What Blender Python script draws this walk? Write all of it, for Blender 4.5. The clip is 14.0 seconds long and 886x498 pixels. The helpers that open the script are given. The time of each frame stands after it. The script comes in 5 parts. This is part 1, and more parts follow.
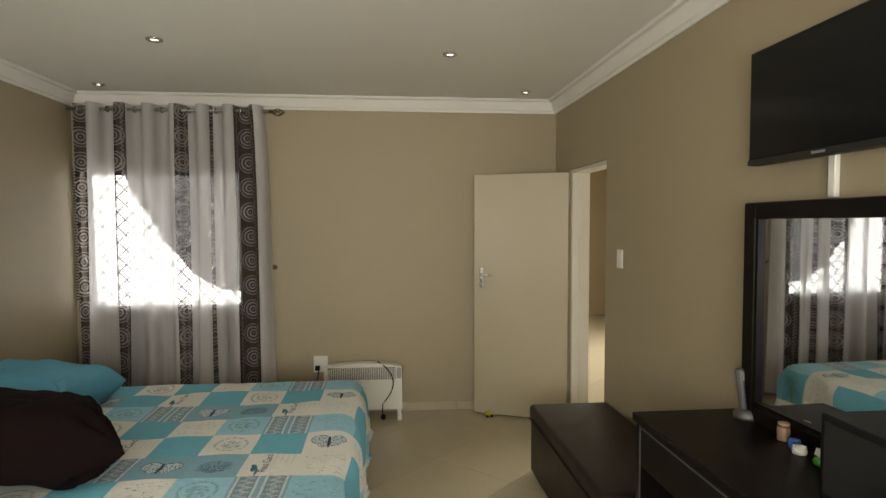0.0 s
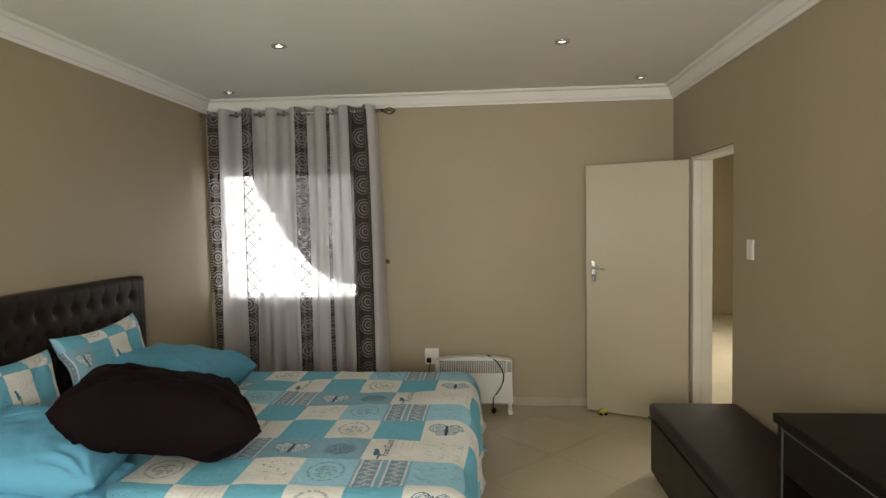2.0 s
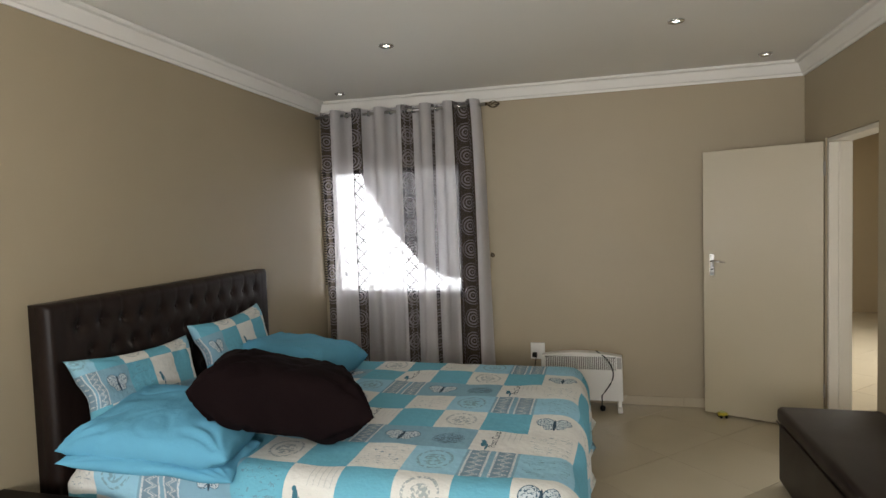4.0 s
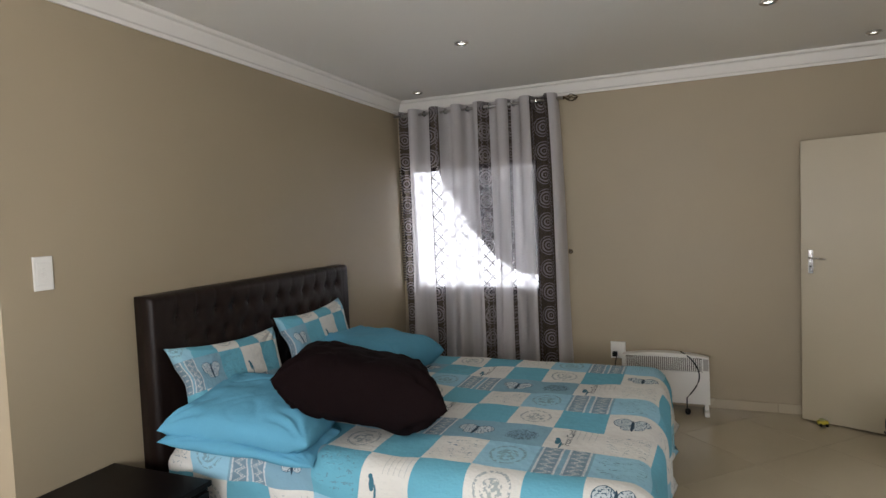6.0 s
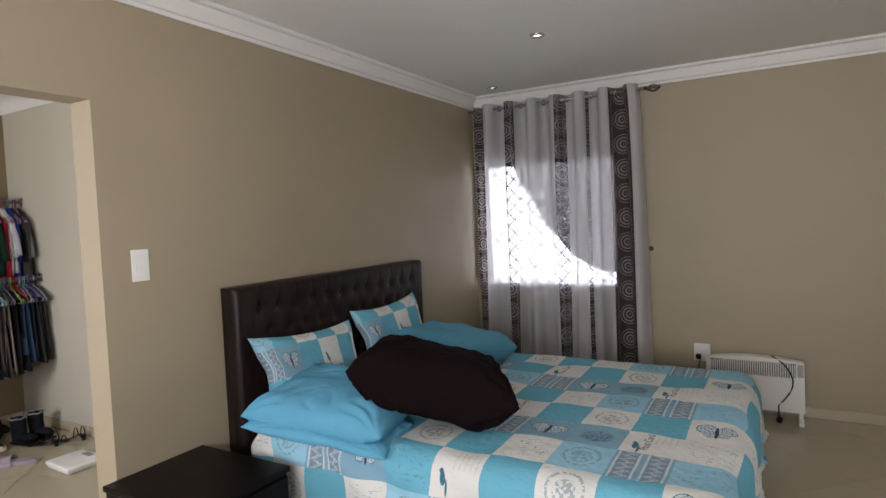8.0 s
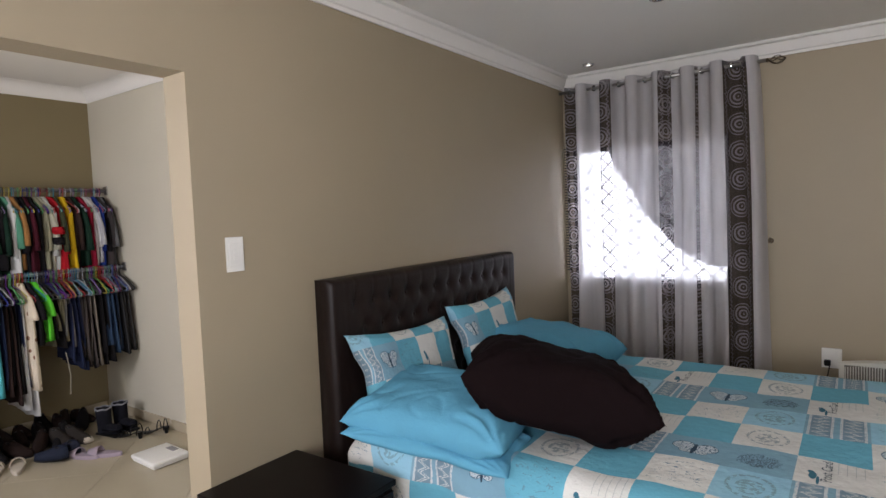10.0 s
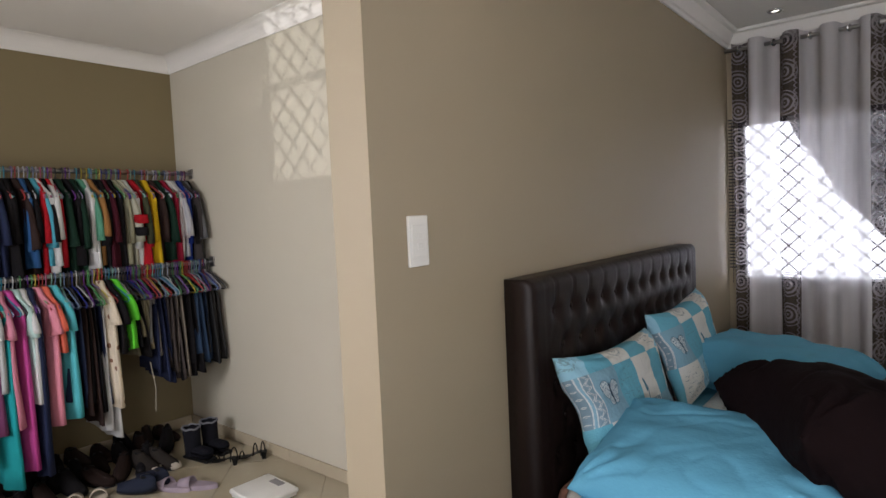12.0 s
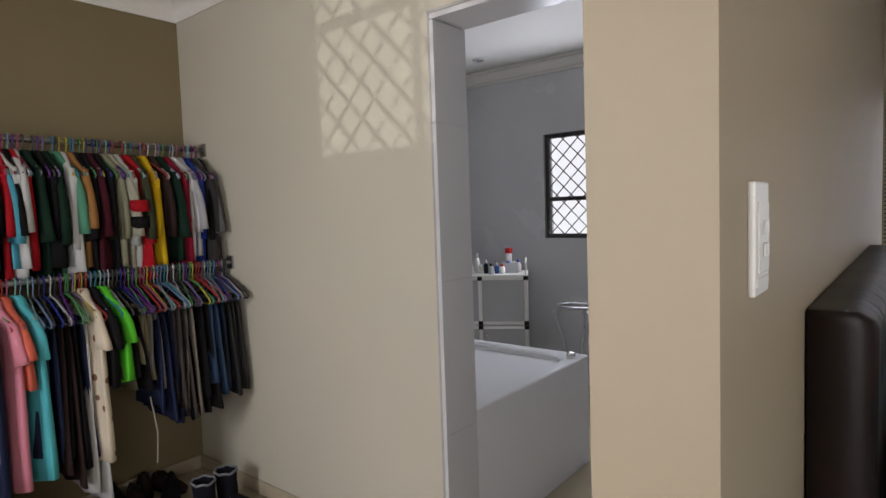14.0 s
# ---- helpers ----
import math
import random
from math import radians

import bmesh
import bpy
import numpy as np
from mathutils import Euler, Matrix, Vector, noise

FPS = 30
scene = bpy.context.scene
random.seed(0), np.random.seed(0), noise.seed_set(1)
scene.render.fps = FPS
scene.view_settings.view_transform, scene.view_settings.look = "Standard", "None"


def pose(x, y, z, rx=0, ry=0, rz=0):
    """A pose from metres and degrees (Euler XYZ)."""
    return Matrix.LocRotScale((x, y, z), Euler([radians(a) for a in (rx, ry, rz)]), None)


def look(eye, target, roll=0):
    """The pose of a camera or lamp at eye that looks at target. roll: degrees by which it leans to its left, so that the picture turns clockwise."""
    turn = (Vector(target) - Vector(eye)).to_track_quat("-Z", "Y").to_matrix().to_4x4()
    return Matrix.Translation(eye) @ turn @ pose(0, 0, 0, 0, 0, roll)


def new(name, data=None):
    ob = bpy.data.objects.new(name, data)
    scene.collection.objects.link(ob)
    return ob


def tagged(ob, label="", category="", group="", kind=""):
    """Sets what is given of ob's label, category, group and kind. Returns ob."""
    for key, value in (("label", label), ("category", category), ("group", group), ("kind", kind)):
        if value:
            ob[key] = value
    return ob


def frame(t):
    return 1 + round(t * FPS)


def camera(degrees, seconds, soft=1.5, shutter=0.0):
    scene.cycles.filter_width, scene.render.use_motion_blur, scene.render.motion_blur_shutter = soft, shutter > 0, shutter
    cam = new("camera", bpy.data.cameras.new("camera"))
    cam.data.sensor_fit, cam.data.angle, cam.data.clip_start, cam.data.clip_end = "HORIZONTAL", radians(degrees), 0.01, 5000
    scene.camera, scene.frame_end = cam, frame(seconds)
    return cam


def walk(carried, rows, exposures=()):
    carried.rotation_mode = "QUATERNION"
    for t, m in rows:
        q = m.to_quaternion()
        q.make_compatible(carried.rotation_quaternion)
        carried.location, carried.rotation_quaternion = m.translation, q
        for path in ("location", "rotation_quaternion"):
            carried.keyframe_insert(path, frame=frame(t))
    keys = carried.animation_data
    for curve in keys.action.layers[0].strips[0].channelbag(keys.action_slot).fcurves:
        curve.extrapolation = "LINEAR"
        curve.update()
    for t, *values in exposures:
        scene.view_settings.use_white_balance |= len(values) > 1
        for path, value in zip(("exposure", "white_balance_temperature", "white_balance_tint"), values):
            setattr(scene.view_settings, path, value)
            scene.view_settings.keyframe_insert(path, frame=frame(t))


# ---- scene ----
cam = camera(74.4, 14.0)
PATH = [
    (0, (-0.781, 1.423, 1.629), (-0.592, 3.412, 1.541), -0.1),
    (0.5, (-0.797, 1.431, 1.618), (-0.696, 3.426, 1.528), -0.4),
    (1, (-0.816, 1.434, 1.61), (-0.803, 3.432, 1.518), -0.6),
    (1.5, (-0.827, 1.432, 1.609), (-0.907, 3.428, 1.514), -0.9),
    (2, (-0.843, 1.435, 1.601), (-1.002, 3.427, 1.506), -1.0),
    (2.5, (-0.856, 1.441, 1.594), (-1.099, 3.424, 1.498), -1.2),
    (3, (-0.868, 1.436, 1.59), (-1.202, 3.406, 1.492), -1.4),
    (5.5, (-0.827, 1.434, 1.584), (-1.541, 3.3, 1.48), -2.3),
    (6, (-0.824, 1.432, 1.582), (-1.59, 3.276, 1.479), -2.3),
    (6.5, (-0.82, 1.433, 1.583), (-1.641, 3.254, 1.48), -2.4),
    (7, (-0.808, 1.434, 1.58), (-1.689, 3.227, 1.478), -2.4),
    (9.5, (-1.039, 1.529, 1.571), (-2.162, 3.18, 1.454), -2.3),
    (10, (-1.224, 1.577, 1.552), (-2.377, 3.207, 1.432), -2.3),
    (10.5, (-1.446, 1.653, 1.53), (-2.646, 3.248, 1.409), -2.3),
    (11, (-1.683, 1.715, 1.522), (-2.926, 3.277, 1.403), -2.5),
    (11.5, (-1.958, 1.759, 1.509), (-3.224, 3.303, 1.389), -2.5),
    (12, (-2.218, 1.826, 1.494), (-3.49, 3.365, 1.373), -2.5),
    (12.5, (-2.497, 1.927, 1.485), (-3.772, 3.463, 1.362), -2.6),
    (13, (-2.75, 2.021, 1.473), (-4.027, 3.554, 1.346), -2.7),
    (13.5, (-2.984, 2.109, 1.482), (-4.263, 3.642, 1.356), -2.35),
    (14, (-3.158, 2.215, 1.468), (-4.42, 3.762, 1.339), -2.0),
]
walk(cam, [(t, look(eye, target, roll)) for t, eye, target, roll in PATH],
     [(0, -0.04, 7000, 6), (3, 0.0, 6500, 9), (6.5, -0.19, 6100, 14), (10, -0.1, 5950, 17), (11.5, -0.19, 6000, 16), (12.5, -0.37, 6000, 16), (14, -0.51, 6050, 15)])

# ---- world, daylight and lamps ----
world = bpy.data.worlds.new("world")
scene.world = world
world.use_nodes = True
wn, wl = world.node_tree.nodes, world.node_tree.links
sky = wn.new("ShaderNodeTexSky")
sky.sky_type, sky.sun_disc = "NISHITA", False
sky.sun_elevation, sky.sun_rotation = radians(50), radians(20)
wl.new(sky.outputs[0], wn["Background"].inputs[0])
wn["Background"].inputs[1].default_value = 0.12


def area_lamp(name, m, sx, sy, power, colour):
    d = bpy.data.lights.new(name, "AREA")
    d.shape, d.size, d.size_y, d.energy, d.color = "RECTANGLE", sx, sy, power, colour
    ob = new(name, d)
    ob.matrix_world = m
    return ob


sun_data = bpy.data.lights.new("sun", "SUN")
sun_data.energy, sun_data.angle, sun_data.color = 3.0, radians(0.5), (1.0, 0.95, 0.88)
sun = new("sun", sun_data)
sun.matrix_world = look((2, 30, 36), (0, 0, 0))
DAY = (1.0, 0.97, 0.92)
area_lamp("daylight_bedroom_window", look((-1.0, 0.03, 1.5), (-1.5, 5, 3.7)), 2.0, 1.2, 114, DAY)
area_lamp("daylight_curtain_window", look((-2.63, 6.59, 1.48), (-2.63, 0, 1.3)), 1.2, 1.15, 34, (0.97, 0.98, 1.0))
area_lamp("daylight_closet_window", look((-4.62, 0.34, 1.5), (-4.5, 5, -1.2)), 0.8, 1.15, 74, DAY)
area_lamp("daylight_bathroom_window", look((-5.2, 6.58, 1.65), (-5.0, 0, 1.2)), 0.75, 0.8, 26, (0.95, 0.97, 1.0))
# fill lamp added at an unseen, invented opening to brighten the hall
area_lamp("hall_fill_light", look((3.15, 8.1, 1.6), (0, 7.7, 1.2)), 1.7, 1.2, 140, DAY)
# added spot lamp, stands in for sunlight reflected up through the closet window
spot_data = bpy.data.lights.new("reflected_sun_stand_in", "SPOT")
spot_data.energy, spot_data.spot_size, spot_data.spot_blend, spot_data.shadow_soft_size = 5200, radians(9), 0.3, 0.03
spot_data.color = (1.0, 0.94, 0.82)
spot = new("reflected_sun_stand_in", spot_data)
spot.matrix_world = look((-7.78, -13.8, -2.05), (-4.585, 3.92, 2.40))


# ---- materials ----
def nodes_of(name):
    m = bpy.data.materials.new(name)
    m.use_nodes = True
    t = m.node_tree
    return m, t.nodes, t.links, t.nodes["Principled BSDF"]


def mix_rgb(nt, links, fac, a, b, mode="MIX"):
    n = nt.new("ShaderNodeMix")
    n.data_type, n.blend_type = "RGBA", mode
    for sock, val in ((n.inputs["Factor"], fac), (n.inputs["A"], a), (n.inputs["B"], b)):
        if isinstance(val, (int, float)):
            sock.default_value = val
        elif isinstance(val, tuple):
            sock.default_value = (*val[:3], 1)
        else:
            links.new(val, sock)
    return n.outputs["Result"]


def calc(nt, links, op, a, b=0.0, c=0.0):
    n = nt.new("ShaderNodeMath")
    n.operation = op
    for i, val in enumerate((a, b, c)):
        if isinstance(val, (int, float)):
            n.inputs[i].default_value = val
        else:
            links.new(val, n.inputs[i])
    return n.outputs[0]


def noise_of(nt, links, vec, scale, detail=4.0):
    n = nt.new("ShaderNodeTexNoise")
    n.inputs["Scale"].default_value, n.inputs["Detail"].default_value = scale, detail
    if vec is not None:
        links.new(vec, n.inputs["Vector"])
    return n.outputs[0]


def add_bump(nt, links, bsdf, height, strength, distance=0.01):
    b = nt.new("ShaderNodeBump")
    b.inputs["Strength"].default_value, b.inputs["Distance"].default_value = strength, distance
    links.new(height, b.inputs["Height"])
    links.new(b.outputs[0], bsdf.inputs["Normal"])


def surface(name, colour, rough=0.5, metal=0.0, var=0.12, scale=3.0, fine=90.0, bump=0.1, vary=0.0, sheen=0.0, spec=0.5):
    """A plain material with stains at one scale and grain at another."""
    m, nt, links, b = nodes_of(name)
    vec = nt.new("ShaderNodeTexCoord").outputs["Object"]
    big, small = noise_of(nt, links, vec, scale), noise_of(nt, links, vec, fine)
    dark = tuple(c * (1 - var) for c in colour)
    light = tuple(min(1, c * (1 + var)) for c in colour)
    col = mix_rgb(nt, links, big, dark, light)
    col = mix_rgb(nt, links, calc(nt, links, "MULTIPLY", small, var), col, tuple(c * 0.6 for c in colour))
    if vary:
        info = nt.new("ShaderNodeObjectInfo").outputs["Random"]
        hsv = nt.new("ShaderNodeHueSaturation")
        links.new(calc(nt, links, "MULTIPLY_ADD", info, vary, 1 - vary / 2), hsv.inputs["Value"])
        links.new(col, hsv.inputs["Color"])
        col = hsv.outputs[0]
    links.new(col, b.inputs["Base Color"])
    links.new(calc(nt, links, "MULTIPLY_ADD", big, 0.16, rough - 0.08), b.inputs["Roughness"])
    b.inputs["Metallic"].default_value = metal
    b.inputs["Sheen Weight"].default_value = sheen
    b.inputs["Specular IOR Level"].default_value = spec
    if bump:
        add_bump(nt, links, b, small, bump)
    return m


def glow(name, colour, strength):
    m = bpy.data.materials.new(name)
    m.use_nodes = True
    nt = m.node_tree
    nt.nodes.clear()
    e, o = nt.nodes.new("ShaderNodeEmission"), nt.nodes.new("ShaderNodeOutputMaterial")
    e.inputs[0].default_value, e.inputs[1].default_value = (*colour, 1), strength
    nt.links.new(e.outputs[0], o.inputs[0])
    return m


PAINT = surface("beige_wall_paint", (0.36, 0.30, 0.205), 0.55, var=0.075, scale=1.1, fine=160, bump=0.03)
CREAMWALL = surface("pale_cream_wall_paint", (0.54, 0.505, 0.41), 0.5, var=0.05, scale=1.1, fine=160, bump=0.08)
# wall paint darkened to olive: the closet back wall's shade is in the colour
SHADEWALL = surface("shaded_beige_wall_paint", (0.21, 0.166, 0.085), 0.5, var=0.06, scale=1.1, fine=160, bump=0.08)
WHITE = surface("white_ceiling_paint", (0.82, 0.80, 0.76), 0.7, var=0.03, scale=0.8, fine=120, bump=0.05)
PLASTER = surface("white_plaster_moulding", (0.80, 0.78, 0.74), 0.6, var=0.03, fine=100, bump=0.05)
DOOR = surface("cream_door_paint", (0.44, 0.385, 0.275), 0.33, var=0.04, scale=1.5, fine=60, bump=0.05)
JAMB = surface("white_door_frame_paint", (0.70, 0.66, 0.57), 0.35, var=0.05, fine=60, bump=0.05)
TILE = surface("polished_beige_porcelain", (0.43, 0.375, 0.27), 0.14, var=0.06, scale=2.5, fine=40, bump=0.01, vary=0.06)
SKIRT = surface("beige_skirting_tile", (0.44, 0.375, 0.27), 0.25, var=0.05, scale=3, fine=40, bump=0.02, vary=0.05)
GROUT = surface("grey_beige_grout", (0.33, 0.285, 0.21), 0.9, var=0.2, fine=200)
BATHTILE = surface("pale_grey_bathroom_tile", (0.60, 0.60, 0.615), 0.25, var=0.03, scale=2, fine=40, bump=0.01)
LEATHER = surface("dark_brown_leatherette", (0.015, 0.0085, 0.007), 0.42, var=0.3, scale=5, fine=420, bump=0.1, spec=0.28)
WENGE = surface("dark_wenge_veneer", (0.006, 0.004, 0.0037), 0.36, var=0.3, scale=6, fine=120, bump=0.08, spec=0.12)
BLACK = surface("black_plastic", (0.006, 0.006, 0.0065), 0.45, var=0.1, fine=200, bump=0.05, spec=0.2)
PLASTIC = surface("white_plastic", (0.78, 0.77, 0.73), 0.35, var=0.03, fine=100, bump=0.02)
CHROME = surface("polished_chrome", (0.72, 0.72, 0.72), 0.16, metal=1.0, var=0.05, bump=0.02)
STEEL = surface("dull_steel_tube", (0.42, 0.41, 0.40), 0.35, metal=1.0, var=0.15, bump=0.05)
BRONZE = surface("antique_bronze", (0.10, 0.075, 0.045), 0.45, metal=0.8, var=0.3, bump=0.1)
IRON = surface("dark_window_steel", (0.035, 0.03, 0.028), 0.5, var=0.2, bump=0.08)
BARS = surface("white_burglar_bar", (0.50, 0.49, 0.47), 0.5, var=0.1, bump=0.05)
DULL = surface("dulled_silver_trim", (0.13, 0.13, 0.13), 0.45, metal=0.6, var=0.1)
GREYED = surface("rough_grey_edging", (0.42, 0.41, 0.39), 0.6, var=0.25, scale=14, fine=90, bump=0.5)
SILVER = surface("silver_trim", (0.55, 0.55, 0.56), 0.3, metal=0.9, var=0.05, bump=0.02)
BLUE = surface("turquoise_cotton", (0.115, 0.345, 0.50), 0.85, var=0.10, scale=5, fine=17, bump=0.5, spec=0.1)
DARKCLOTH = surface("dark_plum_cotton", (0.009, 0.005, 0.0055), 0.95, var=0.2, scale=5, fine=15, bump=0.6, spec=0.05)
PINEWOOD = surface("reddish_bed_base_fabric", (0.22, 0.10, 0.07), 0.8, var=0.2, fine=200, bump=0.1)
ACRYLIC = surface("white_bath_acrylic", (0.82, 0.83, 0.86), 0.14, var=0.02, fine=40, bump=0.0)
OUTSIDE = glow("overexposed_daylight", (1.0, 0.98, 0.95), 1.7)
LAMPGLOW = glow("lit_downlight_bulb", (1.0, 0.95, 0.82), 3.5)
GLASS, gnt, glinks, gb = nodes_of("window_glass")
gb.inputs["Transmission Weight"].default_value, gb.inputs["Roughness"].default_value = 1.0, 0.0
gb.inputs["IOR"].default_value = 1.2
MIRROR, mnt, mlinks, mb = nodes_of("mirror_silvering")
mb.inputs["Base Color"].default_value = (0.78, 0.79, 0.78, 1)
mb.inputs["Metallic"].default_value, mb.inputs["Roughness"].default_value = 1.0, 0.02
SCREEN, snt, slinks, sb = nodes_of("dark_tv_glass")
sb.inputs["Base Color"].default_value = (0.004, 0.004, 0.005, 1)
sb.inputs["Roughness"].default_value = 0.14
sb.inputs["Specular IOR Level"].default_value = 0.3


def curtain_material(name, bands, through_light=0.3, sheer=0.15, band_sheer=0.10):
    """Sheer grey-white voile with dark woven bands that carry rings; x and z in metres."""
    m = bpy.data.materials.new(name)
    m.use_nodes = True
    nt, links = m.node_tree.nodes, m.node_tree.links
    nt.clear()
    out = nt.new("ShaderNodeOutputMaterial")
    sep = nt.new("ShaderNodeSeparateXYZ")
    uv = nt.new("ShaderNodeUVMap")
    links.new(uv.outputs[0], sep.inputs[0])
    x, z = sep.outputs[0], sep.outputs[1]
    mask, rings = None, None
    warp = noise_of(nt, links, uv.outputs[0], 22, 2)
    cell = calc(nt, links, "SUBTRACT", calc(nt, links, "FRACT", calc(nt, links, "MULTIPLY_ADD", z, 1 / 0.2025, 0.99)), 0.5)
    cz = calc(nt, links, "MULTIPLY", cell, 0.2025)
    for cx, half in bands:
        dx = calc(nt, links, "SUBTRACT", x, cx)
        inside = calc(nt, links, "LESS_THAN", calc(nt, links, "ABSOLUTE", dx), half)
        dist = calc(nt, links, "SQRT", calc(nt, links, "ADD", calc(nt, links, "MULTIPLY", calc(nt, links, "MULTIPLY", dx, dx), 2.2), calc(nt, links, "MULTIPLY", cz, cz)))
        wave = calc(nt, links, "GREATER_THAN", calc(nt, links, "SINE", calc(nt, links, "MULTIPLY", calc(nt, links, "MULTIPLY_ADD", warp, 0.012, dist), 235)), 0.1)
        ring = calc(nt, links, "MULTIPLY", calc(nt, links, "MULTIPLY", wave, calc(nt, links, "LESS_THAN", dist, 0.082)), inside)
        edge = calc(nt, links, "SUBTRACT", half - 0.012, calc(nt, links, "ABSOLUTE", dx))
        zig = calc(nt, links, "MULTIPLY", calc(nt, links, "ABSOLUTE", calc(nt, links, "SINE", calc(nt, links, "MULTIPLY", z, 95))), 0.012)
        teeth = calc(nt, links, "MULTIPLY", calc(nt, links, "LESS_THAN", calc(nt, links, "ABSOLUTE", calc(nt, links, "SUBTRACT", edge, zig)), 0.003), inside)
        ring = calc(nt, links, "MAXIMUM", ring, teeth)
        mask = inside if mask is None else calc(nt, links, "MAXIMUM", mask, inside)
        rings = ring if rings is None else calc(nt, links, "MAXIMUM", rings, ring)
    weave = noise_of(nt, links, uv.outputs[0], 240)
    stretched = nt.new("ShaderNodeMapping")
    stretched.inputs["Scale"].default_value = (1.0, 0.02, 1.0)
    links.new(uv.outputs[0], stretched.inputs[0])
    light = mix_rgb(nt, links, weave, (0.56, 0.54, 0.55), (0.70, 0.68, 0.69))
    dark = mix_rgb(nt, links, weave, (0.034, 0.025, 0.029), (0.065, 0.050, 0.056))
    col = mix_rgb(nt, links, mask, light, mix_rgb(nt, links, calc(nt, links, "MULTIPLY", rings, 0.62), dark, (0.52, 0.49, 0.50)))
    d, t, s = nt.new("ShaderNodeBsdfDiffuse"), nt.new("ShaderNodeBsdfTranslucent"), nt.new("ShaderNodeBsdfTransparent")
    links.new(col, d.inputs[0]), links.new(col, t.inputs[0])
    a, b = nt.new("ShaderNodeMixShader"), nt.new("ShaderNodeMixShader")
    a.inputs[0].default_value = through_light
    links.new(d.outputs[0], a.inputs[1]), links.new(t.outputs[0], a.inputs[2])
    open_band = calc(nt, links, "MULTIPLY", mask, calc(nt, links, "MULTIPLY_ADD", rings, -0.8, 1.0))
    thread = calc(nt, links, "MULTIPLY_ADD", noise_of(nt, links, stretched.outputs[0], 60, 3), 0.16, sheer - 0.08)
    hole = calc(nt, links, "MULTIPLY_ADD", open_band, band_sheer, thread)
    links.new(hole, b.inputs[0])
    links.new(a.outputs[0], b.inputs[1]), links.new(s.outputs[0], b.inputs[2])
    links.new(b.outputs[0], out.inputs[0])
    return m


def patchwork_material(name, size):
    """Printed patchwork of turquoise, blue-grey and cream squares with script, lace and butterfly motifs; UV in metres."""
    m, nt, links, bsdf = nodes_of(name)
    uv = nt.new("ShaderNodeUVMap").outputs[0]
    sep = nt.new("ShaderNodeSeparateXYZ")
    links.new(uv, sep.inputs[0])
    gu, gv = calc(nt, links, "DIVIDE", sep.outputs[0], size[0]), calc(nt, links, "DIVIDE", sep.outputs[1], size[1])
    iu, iv = calc(nt, links, "FLOOR", gu), calc(nt, links, "FLOOR", gv)
    fu, fv = calc(nt, links, "FRACT", gu), calc(nt, links, "FRACT", gv)
    column = calc(nt, links, "FLOORED_MODULO", calc(nt, links, "MULTIPLY", iu, -1.0), 10)
    index = calc(nt, links, "ADD", calc(nt, links, "MULTIPLY", column, 3), calc(nt, links, "FLOORED_MODULO", iv, 3))
    index = calc(nt, links, "DIVIDE", calc(nt, links, "ADD", index, 0.5), 30)

    def table(values):
        r = nt.new("ShaderNodeValToRGB")
        r.color_ramp.interpolation = "CONSTANT"
        while len(r.color_ramp.elements) < 30:
            r.color_ramp.elements.new(1.0)
        for i, v in enumerate(values):
            r.color_ramp.elements[i].position = i / 30
        for i, v in enumerate(values):
            r.color_ramp.elements[i].color = (*v, 1) if isinstance(v, tuple) else (v, v, v, 1)
        links.new(index, r.inputs[0])
        return r.outputs[0]

    # one letter pair a square: ground (Teal, Cream, Grey blue, Pale blue) and print (script, butterfly, postcard, lace, basket, teapot, stamp, none)
    squares = "Cs Cb Ps Cp Tn Gl Gk Ct Pm Gb Tn Cs Gl Cp Tn Pm Ts Ct Cs Gb Tn Tn Gl Pm Ct Pm Cs Tn Cs Ts".split()
    grounds = dict(T=(0.14, 0.40, 0.52), C=(0.66, 0.66, 0.62), G=(0.21, 0.37, 0.47), P=(0.29, 0.53, 0.65))
    base = table([grounds[q[0]] for q in squares])

    def printed(letter, faint=0.0):
        return table([1.0 if q[1] == letter else faint for q in squares])

    script, lace, wing, basket, teapot, stamp, card = printed("s", 0.12), printed("l"), printed("b"), printed("k"), printed("t"), printed("m"), printed("p")
    # script: thin wavering lines broken into words
    wob = noise_of(nt, links, uv, 45, 3)
    words = calc(nt, links, "GREATER_THAN", noise_of(nt, links, uv, 30, 1), 0.5)
    line = calc(nt, links, "ABSOLUTE", calc(nt, links, "SINE", calc(nt, links, "ADD", calc(nt, links, "MULTIPLY", fv, 34), calc(nt, links, "MULTIPLY", wob, 7))))
    inset = calc(nt, links, "MULTIPLY", calc(nt, links, "LESS_THAN", calc(nt, links, "ABSOLUTE", calc(nt, links, "SUBTRACT", fu, 0.5)), 0.4), calc(nt, links, "LESS_THAN", calc(nt, links, "ABSOLUTE", calc(nt, links, "SUBTRACT", fv, 0.5)), 0.4))
    ink = calc(nt, links, "MULTIPLY", calc(nt, links, "MULTIPLY", calc(nt, links, "LESS_THAN", line, 0.2), words), calc(nt, links, "MULTIPLY", script, inset))
    col = mix_rgb(nt, links, calc(nt, links, "MULTIPLY", ink, 0.8), base, (0.12, 0.22, 0.28))
    # lace: pale zigzag trimmings on a grey stripe between two blue ones
    third = calc(nt, links, "SUBTRACT", calc(nt, links, "FRACT", calc(nt, links, "MULTIPLY", fu, 2)), 0.5)
    zig = calc(nt, links, "MULTIPLY", calc(nt, links, "SUBTRACT", calc(nt, links, "PINGPONG", calc(nt, links, "MULTIPLY", fv, 12), 1.0), 0.5), 0.36)
    off = calc(nt, links, "ABSOLUTE", calc(nt, links, "SUBTRACT", third, zig))
